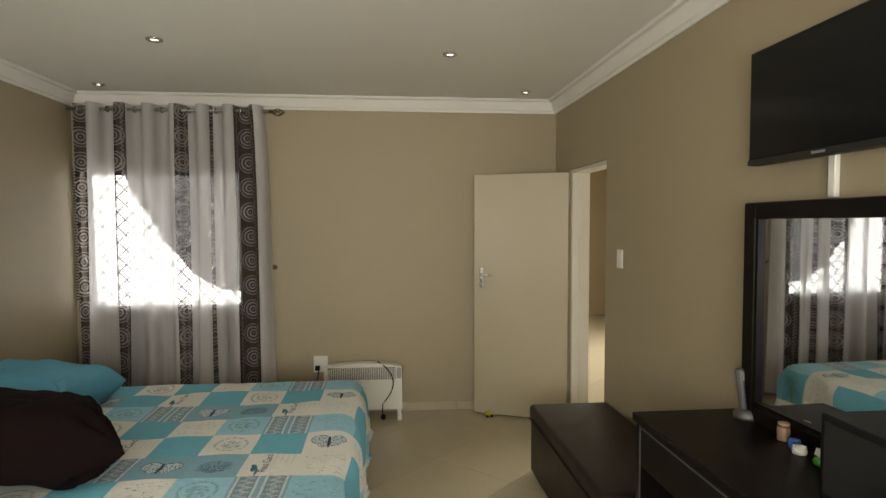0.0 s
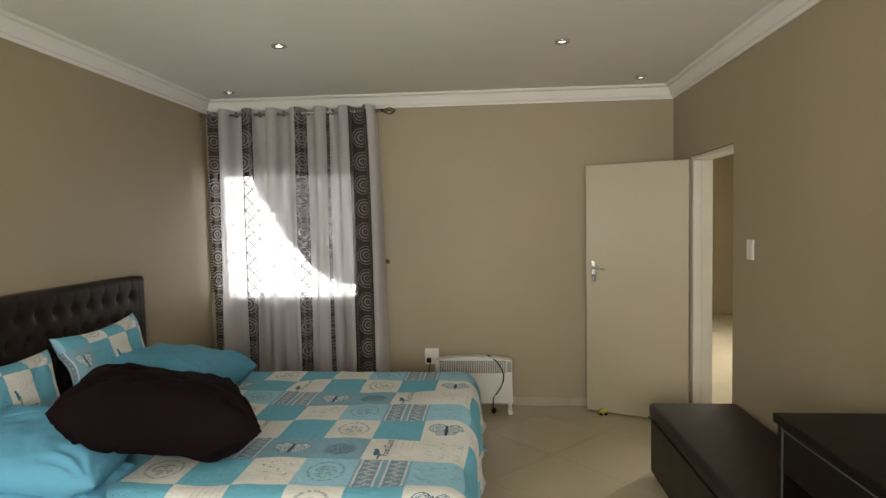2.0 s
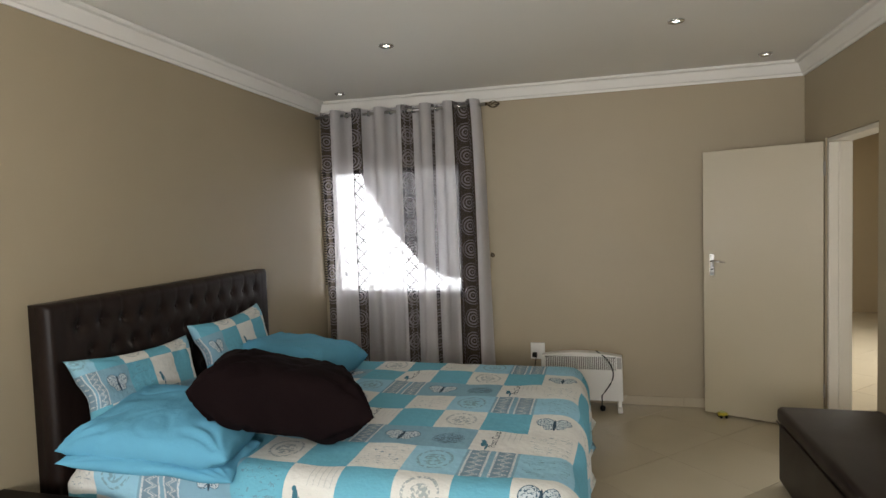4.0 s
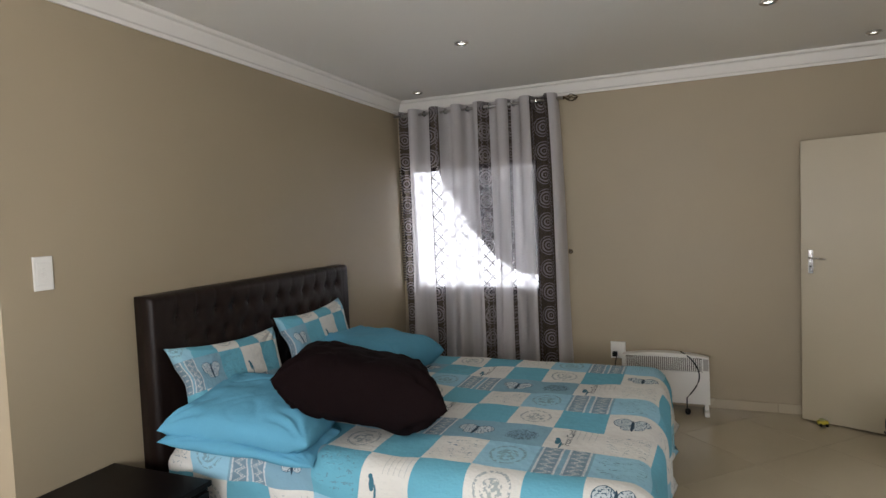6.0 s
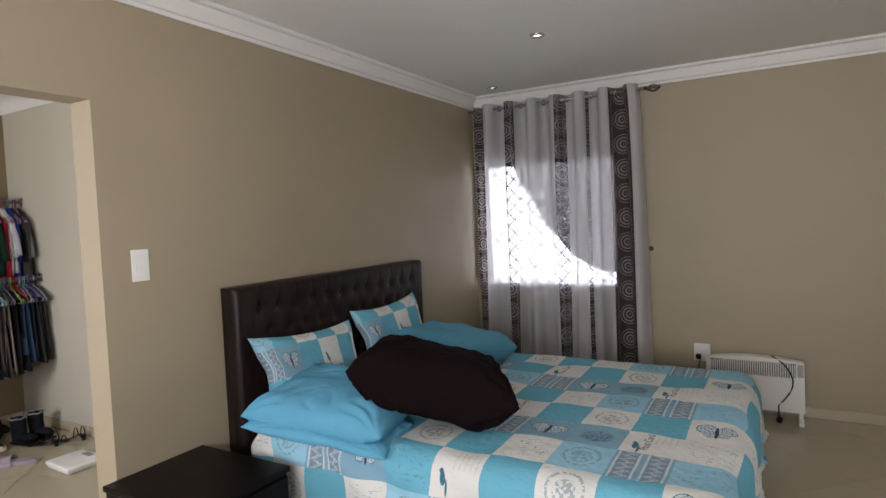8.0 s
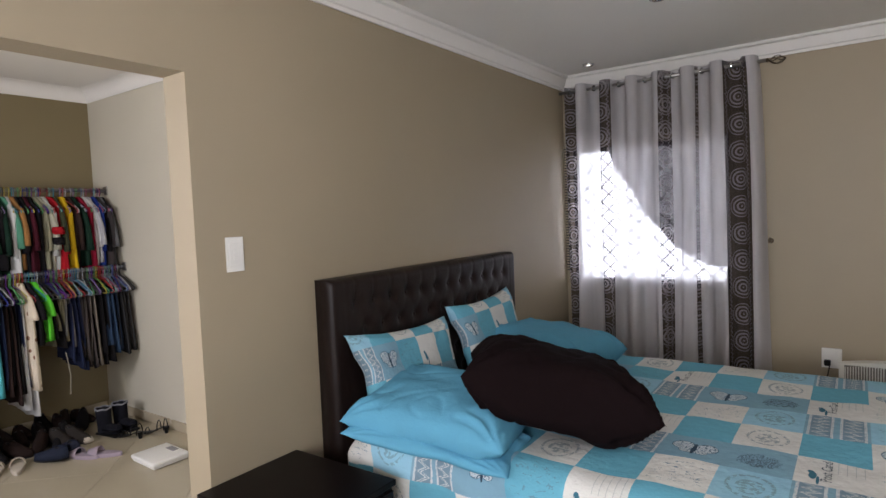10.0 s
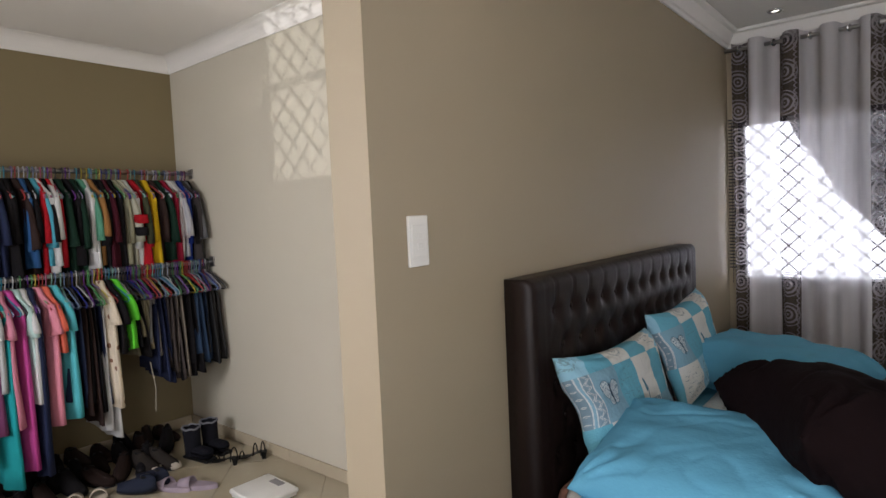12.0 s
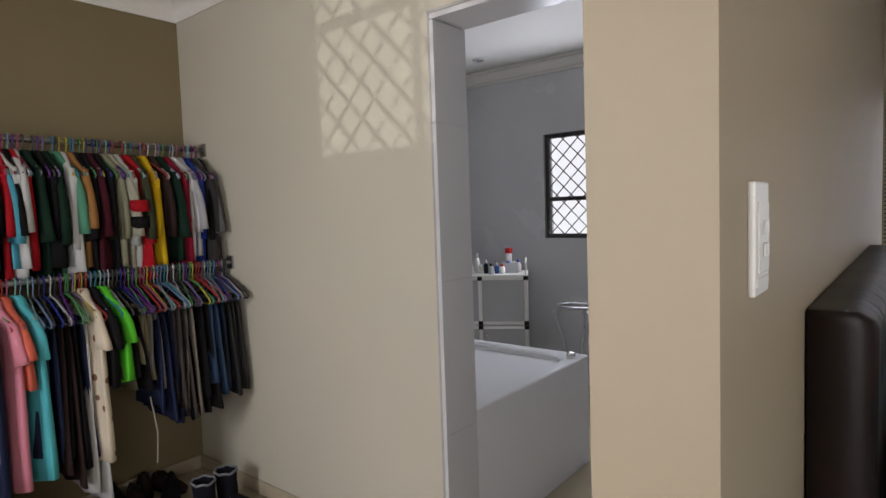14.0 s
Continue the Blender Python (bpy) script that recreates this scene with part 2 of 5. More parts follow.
    stripe = calc(nt, links, "MULTIPLY", calc(nt, links, "LESS_THAN", calc(nt, links, "ABSOLUTE", third), 0.36), lace)
    col = mix_rgb(nt, links, calc(nt, links, "MULTIPLY", stripe, 0.55), col, (0.17, 0.20, 0.23))
    holes = calc(nt, links, "GREATER_THAN", noise_of(nt, links, uv, 150, 1), 0.40)
    rimline = calc(nt, links, "LESS_THAN", calc(nt, links, "ABSOLUTE", calc(nt, links, "SUBTRACT", calc(nt, links, "ABSOLUTE", third), 0.36)), 0.045)
    lm = calc(nt, links, "MULTIPLY", calc(nt, links, "MAXIMUM", calc(nt, links, "LESS_THAN", calc(nt, links, "ABSOLUTE", calc(nt, links, "SUBTRACT", off, 0.07)), 0.035), rimline), lace)
    col = mix_rgb(nt, links, calc(nt, links, "MULTIPLY", calc(nt, links, "MULTIPLY", lm, holes), 0.9), col, (0.62, 0.64, 0.64))
    # butterflies: two pairs of speckled wings with dark rims

    def blob(cu, cv, ru, rv):
        du, dv = calc(nt, links, "DIVIDE", calc(nt, links, "SUBTRACT", fu, cu), ru), calc(nt, links, "DIVIDE", calc(nt, links, "SUBTRACT", fv, cv), rv)
        return calc(nt, links, "ADD", calc(nt, links, "MULTIPLY", du, du), calc(nt, links, "MULTIPLY", dv, dv))

    near = calc(nt, links, "MINIMUM", calc(nt, links, "MINIMUM", blob(0.31, 0.60, 0.19, 0.19), blob(0.69, 0.58, 0.19, 0.17)), calc(nt, links, "MINIMUM", blob(0.39, 0.38, 0.12, 0.10), blob(0.62, 0.38, 0.12, 0.10)))
    near = calc(nt, links, "ADD", near, calc(nt, links, "MULTIPLY", calc(nt, links, "SUBTRACT", wob, 0.5), 0.35))
    dots = calc(nt, links, "GREATER_THAN", noise_of(nt, links, uv, 120, 1), 0.44)
    trunk = calc(nt, links, "LESS_THAN", blob(0.5, 0.48, 0.035, 0.24), 1.0)
    rim = calc(nt, links, "MULTIPLY", calc(nt, links, "LESS_THAN", near, 1.0), wing)
    core = calc(nt, links, "MULTIPLY", calc(nt, links, "MULTIPLY", calc(nt, links, "LESS_THAN", near, 0.84), dots), wing)
    col = mix_rgb(nt, links, rim, col, (0.06, 0.12, 0.17))
    col = mix_rgb(nt, links, core, col, (0.52, 0.59, 0.62))
    col = mix_rgb(nt, links, calc(nt, links, "MULTIPLY", trunk, wing), col, (0.03, 0.06, 0.09))
    # postcards: a small dark blue bird over ruled lines
    bird = calc(nt, links, "MINIMUM", calc(nt, links, "MINIMUM", blob(0.24, 0.32, 0.055, 0.13), blob(0.21, 0.45, 0.045, 0.05)), blob(0.31, 0.17, 0.022, 0.15))
    col = mix_rgb(nt, links, calc(nt, links, "MULTIPLY", calc(nt, links, "LESS_THAN", bird, 1.0), card), col, (0.05, 0.16, 0.22))
    rule = calc(nt, links, "LESS_THAN", calc(nt, links, "ABSOLUTE", calc(nt, links, "SINE", calc(nt, links, "MULTIPLY", fu, 28))), 0.13)
    rule = calc(nt, links, "MULTIPLY", calc(nt, links, "MULTIPLY", rule, calc(nt, links, "GREATER_THAN", fv, 0.52)), calc(nt, links, "GREATER_THAN", fu, 0.42))
    col = mix_rgb(nt, links, calc(nt, links, "MULTIPLY", calc(nt, links, "MULTIPLY", rule, card), 0.5), col, (0.18, 0.24, 0.27))
    # stamps and teapots: oval engravings with a ring of lettering
    oval = blob(0.5, 0.52, 0.34, 0.36)
    annulus = calc(nt, links, "MULTIPLY", calc(nt, links, "LESS_THAN", oval, 1.0), calc(nt, links, "GREATER_THAN", oval, 0.72))
    body = calc(nt, links, "MULTIPLY", calc(nt, links, "LESS_THAN", blob(0.5, 0.5, 0.2, 0.22), 1.0), calc(nt, links, "GREATER_THAN", noise_of(nt, links, uv, 55, 3), 0.5))
    fleck = calc(nt, links, "GREATER_THAN", noise_of(nt, links, uv, 75, 2), 0.47)
    seal = calc(nt, links, "MULTIPLY", calc(nt, links, "MAXIMUM", calc(nt, links, "MULTIPLY", annulus, fleck), body), calc(nt, links, "MAXIMUM", teapot, stamp))
    col = mix_rgb(nt, links, calc(nt, links, "MULTIPLY", seal, 0.62), col, (0.16, 0.24, 0.27))
    # baskets and cups in engraving lines
    shape = calc(nt, links, "ADD", blob(0.5, 0.45, 0.32, 0.26), calc(nt, links, "MULTIPLY", calc(nt, links, "SUBTRACT", wob, 0.5), 1.2))
    hatch = calc(nt, links, "GREATER_THAN", calc(nt, links, "SINE", calc(nt, links, "MULTIPLY", calc(nt, links, "ADD", wob, calc(nt, links, "MULTIPLY", fu, 1.5)), 42)), 0.1)
    bm_ = calc(nt, links, "MULTIPLY", calc(nt, links, "MULTIPLY", calc(nt, links, "LESS_THAN", shape, 1.0), hatch), basket)
    col = mix_rgb(nt, links, calc(nt, links, "MULTIPLY", bm_, 0.75), col, (0.035, 0.05, 0.06))
    links.new(col, bsdf.inputs["Base Color"])
    bsdf.inputs["Roughness"].default_value = 0.85
    bsdf.inputs["Specular IOR Level"].default_value = 0.1
    add_bump(nt, links, bsdf, noise_of(nt, links, uv, 26, 4), 0.35, 0.02)
    return m


PATCH = patchwork_material("printed_patchwork_cotton", (0.2235, 0.243))
VOILE = curtain_material("banded_voile", [(-3.235, 0.055), (-2.925, 0.062), (-2.435, 0.042), (-2.205, 0.013), (-1.945, 0.085)], 0.26)
SWAG = curtain_material("gathered_dark_voile", [(-2.45, 0.16)], 0.10, 0.09, 0.0)
cloth_cache = {}


def cloth(colour):
    if colour == (0.60, 0.52, 0.40) and colour not in cloth_cache:
        m, nt, links, bsdf = nodes_of("spotted_cream_cloth")
        vor = nt.new("ShaderNodeTexVoronoi")
        vor.inputs["Scale"].default_value = 16
        links.new(nt.new("ShaderNodeTexCoord").outputs["Object"], vor.inputs["Vector"])
        spot_mask = calc(nt, links, "LESS_THAN", vor.outputs["Distance"], 0.26)
        links.new(mix_rgb(nt, links, spot_mask, colour, (0.22, 0.12, 0.08)), bsdf.inputs["Base Color"])
        bsdf.inputs["Roughness"].default_value, bsdf.inputs["Specular IOR Level"].default_value = 0.9, 0.05
        cloth_cache[colour] = m
    if colour not in cloth_cache:
        cloth_cache[colour] = surface("garment_cloth", colour, 0.9, var=0.14, scale=9, fine=320, bump=0.2, spec=0.05)
    return cloth_cache[colour]


# ---- mesh helpers ----
def finish(bm, smooth=False):
    bmesh.ops.recalc_face_normals(bm, faces=bm.faces)
    if smooth:
        for f in bm.faces:
            f.smooth = True


def mesh_of(name, bm, material, smooth=False):
    finish(bm, smooth)
    me = bpy.data.meshes.new(name)
    bm.to_mesh(me)
    bm.free()
    me.materials.append(material)
    return me


def thing(name, bm, material, label, category, group="", kind="", smooth=False):
    return tagged(new(name, mesh_of(name, bm, material, smooth)), label, category, group, kind)


def base(name, at, label, category, group="", rz=0.0):
    ob = new(name)
    ob.empty_display_size = 0.1
    ob.matrix_world = pose(*at, 0, 0, rz)
    return tagged(ob, label, category, group)


def part(name, bm, material, parent, label="", smooth=False):
    """One mesh under a thing or under a part, in the parent's own space."""
    ob = new(name, mesh_of(name, bm, material, smooth))
    ob.parent = parent
    return tagged(ob, label) if label else ob


def box(x0, x1, y0, y1, z0, z1, bevel=0.0, bm=None, segments=2):
    bm = bm or bmesh.new()
    made = bmesh.ops.create_cube(bm, size=1.0)["verts"]
    bmesh.ops.scale(bm, vec=(x1 - x0, y1 - y0, z1 - z0), verts=made)
    bmesh.ops.translate(bm, vec=((x0 + x1) / 2, (y0 + y1) / 2, (z0 + z1) / 2), verts=made)
    if bevel:
        edges = list({e for v in made for e in v.link_edges})
        bmesh.ops.bevel(bm, geom=edges, offset=bevel, segments=segments, affect="EDGES", profile=0.5)
    return bm


def rings_mesh(rings, bm=None, closed=True, cap=True):
    """Skin a list of rings of points."""
    bm = bm or bmesh.new()
    rows = [[bm.verts.new(p) for p in ring] for ring in rings]
    n = len(rows[0])
    for a, b in zip(rows, rows[1:]):
        for i in range(n if closed else n - 1):
            j = (i + 1) % n
            bm.faces.new((a[i], a[j], b[j], b[i]))
    if cap and closed:
        bm.faces.new(list(reversed(rows[0])))
        bm.faces.new(rows[-1])
    return bm


def tube(points, radius, bm=None, sides=8):
    pts = [Vector(p) for p in points]
    rings = []
    for i, p in enumerate(pts):
        d = (pts[min(i + 1, len(pts) - 1)] - pts[max(i - 1, 0)]).normalized()
        a = d.cross(Vector((0, 0, 1)) if abs(d.z) < 0.9 else Vector((1, 0, 0))).normalized()
        b = d.cross(a)
        r = radius(i / (len(pts) - 1)) if callable(radius) else radius
        rings.append([p + r * (math.cos(k * 2 * math.pi / sides) * a + math.sin(k * 2 * math.pi / sides) * b) for k in range(sides)])
    return rings_mesh(rings, bm)


def lathe(profile, at=(0, 0, 0), sides=20, bm=None):
    return rings_mesh([[(at[0] + r * math.cos(k * 2 * math.pi / sides), at[1] + r * math.sin(k * 2 * math.pi / sides), at[2] + z) for k in range(sides)] for r, z in profile], bm)


def wall_mesh(axis, at, thick, a0, a1, z0, z1, holes=()):
    """A wall with rectangular openings. axis 'x' runs along x at y=at..at+thick; holes are (a0, a1, z0, z1)."""
    bm = bmesh.new()
    us = sorted({a0, a1, *(h[0] for h in holes), *(h[1] for h in holes)})
    zs = sorted({z0, z1, *(h[2] for h in holes), *(h[3] for h in holes)})

    def solid(i, j):
        if not (0 <= i < len(us) - 1 and 0 <= j < len(zs) - 1):
            return False
        u, z = (us[i] + us[i + 1]) / 2, (zs[j] + zs[j + 1]) / 2
        return not any(h[0] < u < h[1] and h[2] < z < h[3] for h in holes)

    def pt(u, w, z):
        return (u, w, z) if axis == "x" else (w, u, z)

    def quad(*p):
        bm.faces.new([bm.verts.new(pt(*q)) for q in p])

    w0, w1 = at, at + thick
    for i in range(len(us) - 1):
        for j in range(len(zs) - 1):
            if not solid(i, j):
                continue
            u0, u1, s0, s1 = us[i], us[i + 1], zs[j], zs[j + 1]
            quad((u0, w0, s0), (u1, w0, s0), (u1, w0, s1), (u0, w0, s1))
            quad((u0, w1, s0), (u1, w1, s0), (u1, w1, s1), (u0, w1, s1))
            for di, dj, e in ((-1, 0, ((u0, s0), (u0, s1))), (1, 0, ((u1, s0), (u1, s1))), (0, -1, ((u0, s0), (u1, s0))), (0, 1, ((u0, s1), (u1, s1)))):
                if not solid(i + di, j + dj):
                    (ua, sa), (ub, sb) = e
                    quad((ua, w0, sa), (ub, w0, sb), (ub, w1, sb), (ua, w1, sa))
    bmesh.ops.remove_doubles(bm, verts=bm.verts, dist=0.0005)
    return bm


def structure(name, bm, material, label, category, smooth=False):
    return thing(name, bm, material, label, category, kind="structure", smooth=smooth)


# ---- the rooms ----
L, R, N, TOP = -3.32, 0.69, 6.448, 2.69
BACK, CY, BN = -6.45, 3.92, 6.60
wall_north = structure("wall_north", wall_mesh("x", N, 0.15, L - 0.15, R + 0.15, 0, TOP, [(-3.27, -2.0, 0.88, 2.07)]), PAINT, "smooth beige painted bedroom wall with a curtained window", "wall")
wall_west = structure("wall_west", wall_mesh("y", L - 0.15, 0.15, -0.15, N, 0, TOP, [(1.2, 2.875, -1, 2.135)]), PAINT, "beige painted wall with a wide opening into the dressing area", "wall")
wall_east = structure("wall_east", wall_mesh("y", R, 0.15, -0.15, N, 0, TOP, [(5.25, 6.04, -1, 2.06)]), PAINT, "beige painted wall with the bedroom doorway", "wall")
wall_south = structure("wall_south", wall_mesh("x", -0.15, 0.15, L, R, 0, TOP, [(-2.0, 0.0, 0.9, 2.1)]), PAINT, "beige painted wall with the daylight window", "wall")
wall_closet_back = structure("wall_closet_back", wall_mesh("y", BACK - 0.15, 0.15, 0.15, CY, 0, TOP), SHADEWALL, "beige painted wall behind the clothes rails, its shade in the colour", "wall")
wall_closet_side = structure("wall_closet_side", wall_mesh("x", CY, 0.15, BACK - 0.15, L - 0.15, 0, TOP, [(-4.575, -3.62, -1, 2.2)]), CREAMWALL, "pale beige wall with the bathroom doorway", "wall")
wall_closet_south = structure("wall_closet_south", wall_mesh("x", 0.15, 0.15, BACK, L - 0.15, 0, TOP, [(-5.8, -4.2, 0.9, 2.1)]), PAINT, "beige wall with a barred window", "wall")
wall_bath_north = structure("wall_bath_north", wall_mesh("x", BN, 0.15, -7.1, L - 0.15, 0, TOP, [(-5.61, -4.85, 1.21, 2.08)]), BATHTILE, "pale grey tiled bathroom wall with a barred window", "wall")
wall_bath_west = structure("wall_bath_west", wall_mesh("y", -7.1, 0.15, CY + 0.15, BN, 0, TOP), BATHTILE, "pale grey tiled bathroom wall", "wall")
wall_bath_lining = structure("wall_bath_lining", wall_mesh("y", L - 0.175, 0.02, CY + 0.15, N, 0, TOP), BATHTILE, "pale grey tile lining on the bathroom wall", "wall")
# the opening is out of view, added for the hall's fill lamp
wall_hall_east = structure("wall_hall_east", wall_mesh("y", 3.2, 0.15, 3.0, 11.4, 0, TOP, [(7.2, 9.0, 1.0, 2.1)]), PAINT, "beige hall wall with an unseen opening added for light", "wall")
wall_hall_end = structure("wall_hall_end", wall_mesh("x", 11.4, 0.15, R, 3.35, 0, TOP), PAINT, "beige wall at the end of the hall", "wall")
wall_hall_start = structure("wall_hall_start", wall_mesh("x", 2.85, 0.15, R + 0.15, 3.35, 0, TOP), PAINT, "beige wall at the start of the hall", "wall")
wall_hall_west = structure("wall_hall_west", wall_mesh("y", R, 0.15, N + 0.15, 11.4, 0, TOP), PAINT, "beige hall wall beyond the bedroom", "wall")
ceiling = structure("ceiling", box(-7.1, 3.35, -0.15, 11.55, TOP, TOP + 0.08), WHITE, "smooth white painted ceiling with recessed lights", "ceiling")
floor = structure("floor", box(-7.1, 3.35, -0.15, 11.55, -0.12, -0.004), GROUT, "floor of polished beige tiles laid diagonally", "floor")
ground = structure("ground", box(-60, 60, -60, 60, -3.7, -3.6), GROUT, "paved yard outside the house", "ground")


def moulding(name, x0, x1, y0, y1, depth, drop, label, plain=False):
    """Stepped plaster cornice round a rectangular room."""
    prof = [(0, -drop), (0.012, -drop), (0.016, -drop * 0.84), (0.03, -drop * 0.80), (0.036, -drop * 0.70), (depth * 0.62, -drop * 0.34), (depth * 0.66, -drop * 0.24), (depth * 0.92, -drop * 0.2), (depth, -drop * 0.12), (depth, -0.003), (0, -0.003)]
    if plain:
        prof = [(0, -drop), (0.006, -drop)] + [(0.006 + (depth - 0.006) * (1 - math.cos(a)), -drop + (drop - 0.006) * math.sin(a)) for a in [i * math.pi / 16 for i in range(1, 9)]] + [(depth, -0.003), (0, -0.003)]
    rings = [[(cx + sx * (d + 0.002), cy + sy * (d + 0.002), TOP + z) for d, z in prof] for cx, cy, sx, sy in ((x0, y0, 1, 1), (x1, y0, -1, 1), (x1, y1, -1, -1), (x0, y1, 1, -1), (x0, y0, 1, 1))]
    return structure(name, rings_mesh(rings, cap=False), PLASTER, label, "cornice")


moulding("cornice_bedroom", L, R, 0, N, 0.092, 0.112, "white stepped plaster cornice between wall and ceiling")
moulding("cornice_closet", BACK, L - 0.15, 0.30, CY, 0.085, 0.105, "white plaster cornice in the dressing area", True)
moulding("cornice_bathroom", -6.95, L - 0.18, CY + 0.15, BN, 0.085, 0.115, "white plaster cornice in the bathroom")


def skirting(name, runs, label):
    """Tile skirting: runs are (axis, fixed, a0, a1, side)."""
    ob = base(name, (0, 0, 0), label, "baseboard")
    ob["kind"] = "structure"
    for axis, at, a0, a1, side in runs:
        a = a0
        while a < a1 - 0.02:
            b = min(a + 0.6, a1)
            lo, hi = (at, at + 0.012) if side > 0 else (at - 0.012, at)
            g = 0.0015
            bm = box(a + g, b - g, lo, hi, 0.001, 0.075, 0.002, segments=1) if axis == "x" else box(lo, hi, a + g, b - g, 0.001, 0.075, 0.002, segments=1)
            part("skirting_tile", bm, SKIRT, ob)
            a = b
    return ob


skirting("baseboard", [("x", N, -1.989, R - 0.02, -1), ("y", R, 2.0, 5.2, -1), ("y", L, 2.9, 6.3, 1)], "beige tile skirting along the bedroom walls")
skirting("baseboard_closet", [("x", CY, BACK, -4.63, -1), ("y", BACK, 0.4, CY - 0.02, 1)], "beige tile skirting in the dressing area")


# ---- doors and windows ----
def diamond_bars(x0, x1, z0, z1, y, pitch, radius, parent, material):
    """Each bar of a diamond burglar grille."""
    w, h = x1 - x0, z1 - z0
    for sgn in (1, -1):
        k = -h + pitch / 2
        while k < w:
            a, b = max(0, k), min(w, k + h)
            if b - a > 0.03:
                p0, p1 = (a, a - k), (b, b - k)
                pts = [(x0 + u if sgn > 0 else x1 - u, y + 0.004 * sgn, z0 + v) for u, v in (p0, p1)]
                part("grille_bar", tube(pts, radius, sides=6), material, parent)
            k += pitch


def steel_window(name, x0, x1, z0, z1, y, inward, label, transom, pitch, bar_material, mullion=None, bar=0.005):
    ob = base(name, (0, 0, 0), label, "window")
    ob["kind"] = "structure"
    w = 0.035
    for nm, b in (("frame_stile", (x0, x0 + w, z0, z1)), ("frame_stile", (x1 - w, x1, z0, z1)), ("frame_rail", (x0 + w, x1 - w, z0, z0 + w)), ("frame_rail", (x0 + w, x1 - w, z1 - w, z1)), ("transom", (x0 + w, x1 - w, transom, transom + w))):
        part(nm, box(b[0], b[1], y - 0.02, y + 0.02, b[2], b[3], 0.004), IRON, ob)
    if mullion:
        part("mullion", box(mullion - w / 2, mullion + w / 2, y - 0.017, y + 0.017, z0 + w, z1 - w, 0.004), IRON, ob)
    for a, b in ((z0 + w, transom), (transom + w, z1 - w)):
        pane = part("pane", box(x0 + w, x1 - w, y - 0.003, y + 0.003, a, b), GLASS, ob)
        pane.visible_shadow = False
    diamond_bars(x0 + 0.02, x1 - 0.02, z0 + 0.02, z1 - 0.02, y + 0.045 * inward, pitch, bar, ob, bar_material)
    return ob


steel_window("window_1", -3.27, -2.0, 0.88, 2.07, 6.55, -1, "dark steel window behind a diamond burglar grille", 0.90, 0.125, BARS)
steel_window("window_2", -5.608, -4.852, 1.212, 2.078, 6.64, -1, "small dark steel bathroom window with diamond burglar bars", 1.52, 0.13, IRON)
steel_window("window_3", -5.798, -4.202, 0.902, 2.098, 0.22, 1, "steel dressing room window with diamond burglar bars", 1.36, 0.12, IRON, -5.30, 0.009)
steel_window("window_4", -1.998, -0.002, 0.902, 2.098, -0.08, 1, "steel bedroom window with a wide pane", 1.7, 0.22, IRON, -1.0)
for nm, b, z in (("backdrop", (-4.4, -1.0), (0.2, 3.2)), ("backdrop_bathroom", (-6.6, -4.5), (0.4, 3.2))):
    structure(nm, box(b[0], b[1], 7.6, 7.65, z[0], z[1]), OUTSIDE, "overexposed daylight outside the window", "backdrop")
blind = base("venetian_blind", (-2.635, 6.475, 0.885), "grey venetian blind slats stacked on the window sill", "blind")
for i in range(7):
    part("slat", box(-0.62, 0.62, -0.012, 0.012, 0.004 + i * 0.015, 0.0065 + i * 0.015), SILVER, blind)
strip = base("blind_stack", (-3.288, 6.430, 0.90), "dark narrow slatted blind hanging at the window's edge", "blind")
for i in range(46):
    part("slat", box(-0.022, 0.022, -0.010, 0.010, 0.11 + i * 0.0235, 0.118 + i * 0.0235), IRON, strip)
part("cord", tube([(0, 0, 0.0), (0, 0, 1.16)], 0.002, sides=6), IRON, strip)
part("bottom_rail", box(-0.62, 0.62, -0.014, 0.014, -0.004, 0.002, 0.001), SILVER, blind)

door = base("door_1", (0.675, 6.015, 0.0), "cream painted flush bedroom door standing wide open", "door", rz=156.0)
door["kind"] = "structure"
part("door_leaf", box(0.0, 0.785, -0.02, 0.02, 0.012, 2.035, 0.003), DOOR, door)
handle = part("door_handle", box(0.705, 0.74, 0.02, 0.026, 1.085, 1.255, 0.003), CHROME, door, "chrome lever handle on a back plate")
part("lever", tube([(0.722, 0.026, 1.20), (0.722, 0.06, 1.20), (0.705, 0.066, 1.20), (0.62, 0.066, 1.192)], lambda s: 0.009 - 0.002 * s), CHROME, handle, smooth=True)
part("keyhole", tube([(0.722, 0.0265, 1.135), (0.722, 0.0275, 1.135)], 0.008), BLACK, handle)
part("keyhole_cover", tube([(0.722, 0.026, 1.112), (0.722, 0.029, 1.112)], 0.007), CHROME, handle)
for hz in (0.25, 1.8):
    part("hinge", tube([(-0.004, 0.018, hz), (-0.004, 0.018, hz + 0.1)], 0.007), STEEL, door)
doorway = base("door_frame", (0, 0, 0), "white painted steel door frame of the bedroom", "door frame")
doorway["kind"] = "structure"
for y0, y1, z0, z1 in ((6.008, 6.038, 0, 2.03), (5.252, 5.282, 0, 2.03), (5.252, 6.038, 2.03, 2.058)):
    part("frame_member", box(R + 0.012, R + 0.156, y0, y1, z0, z1, 0.004), JAMB, doorway)
part("door_stop", box(R + 0.07, R + 0.09, 5.996, 6.008, 0, 2.03, 0.002), JAMB, doorway)
part("threshold", box(R + 0.01, R + 0.15, 5.94, 5.996, 0.0, 0.025, 0.004), PLASTIC, doorway)
lining = base("door_frame_bathroom", (0, 0, 0), "pale grey tile lining round the bathroom doorway", "door frame")
lining["kind"] = "structure"
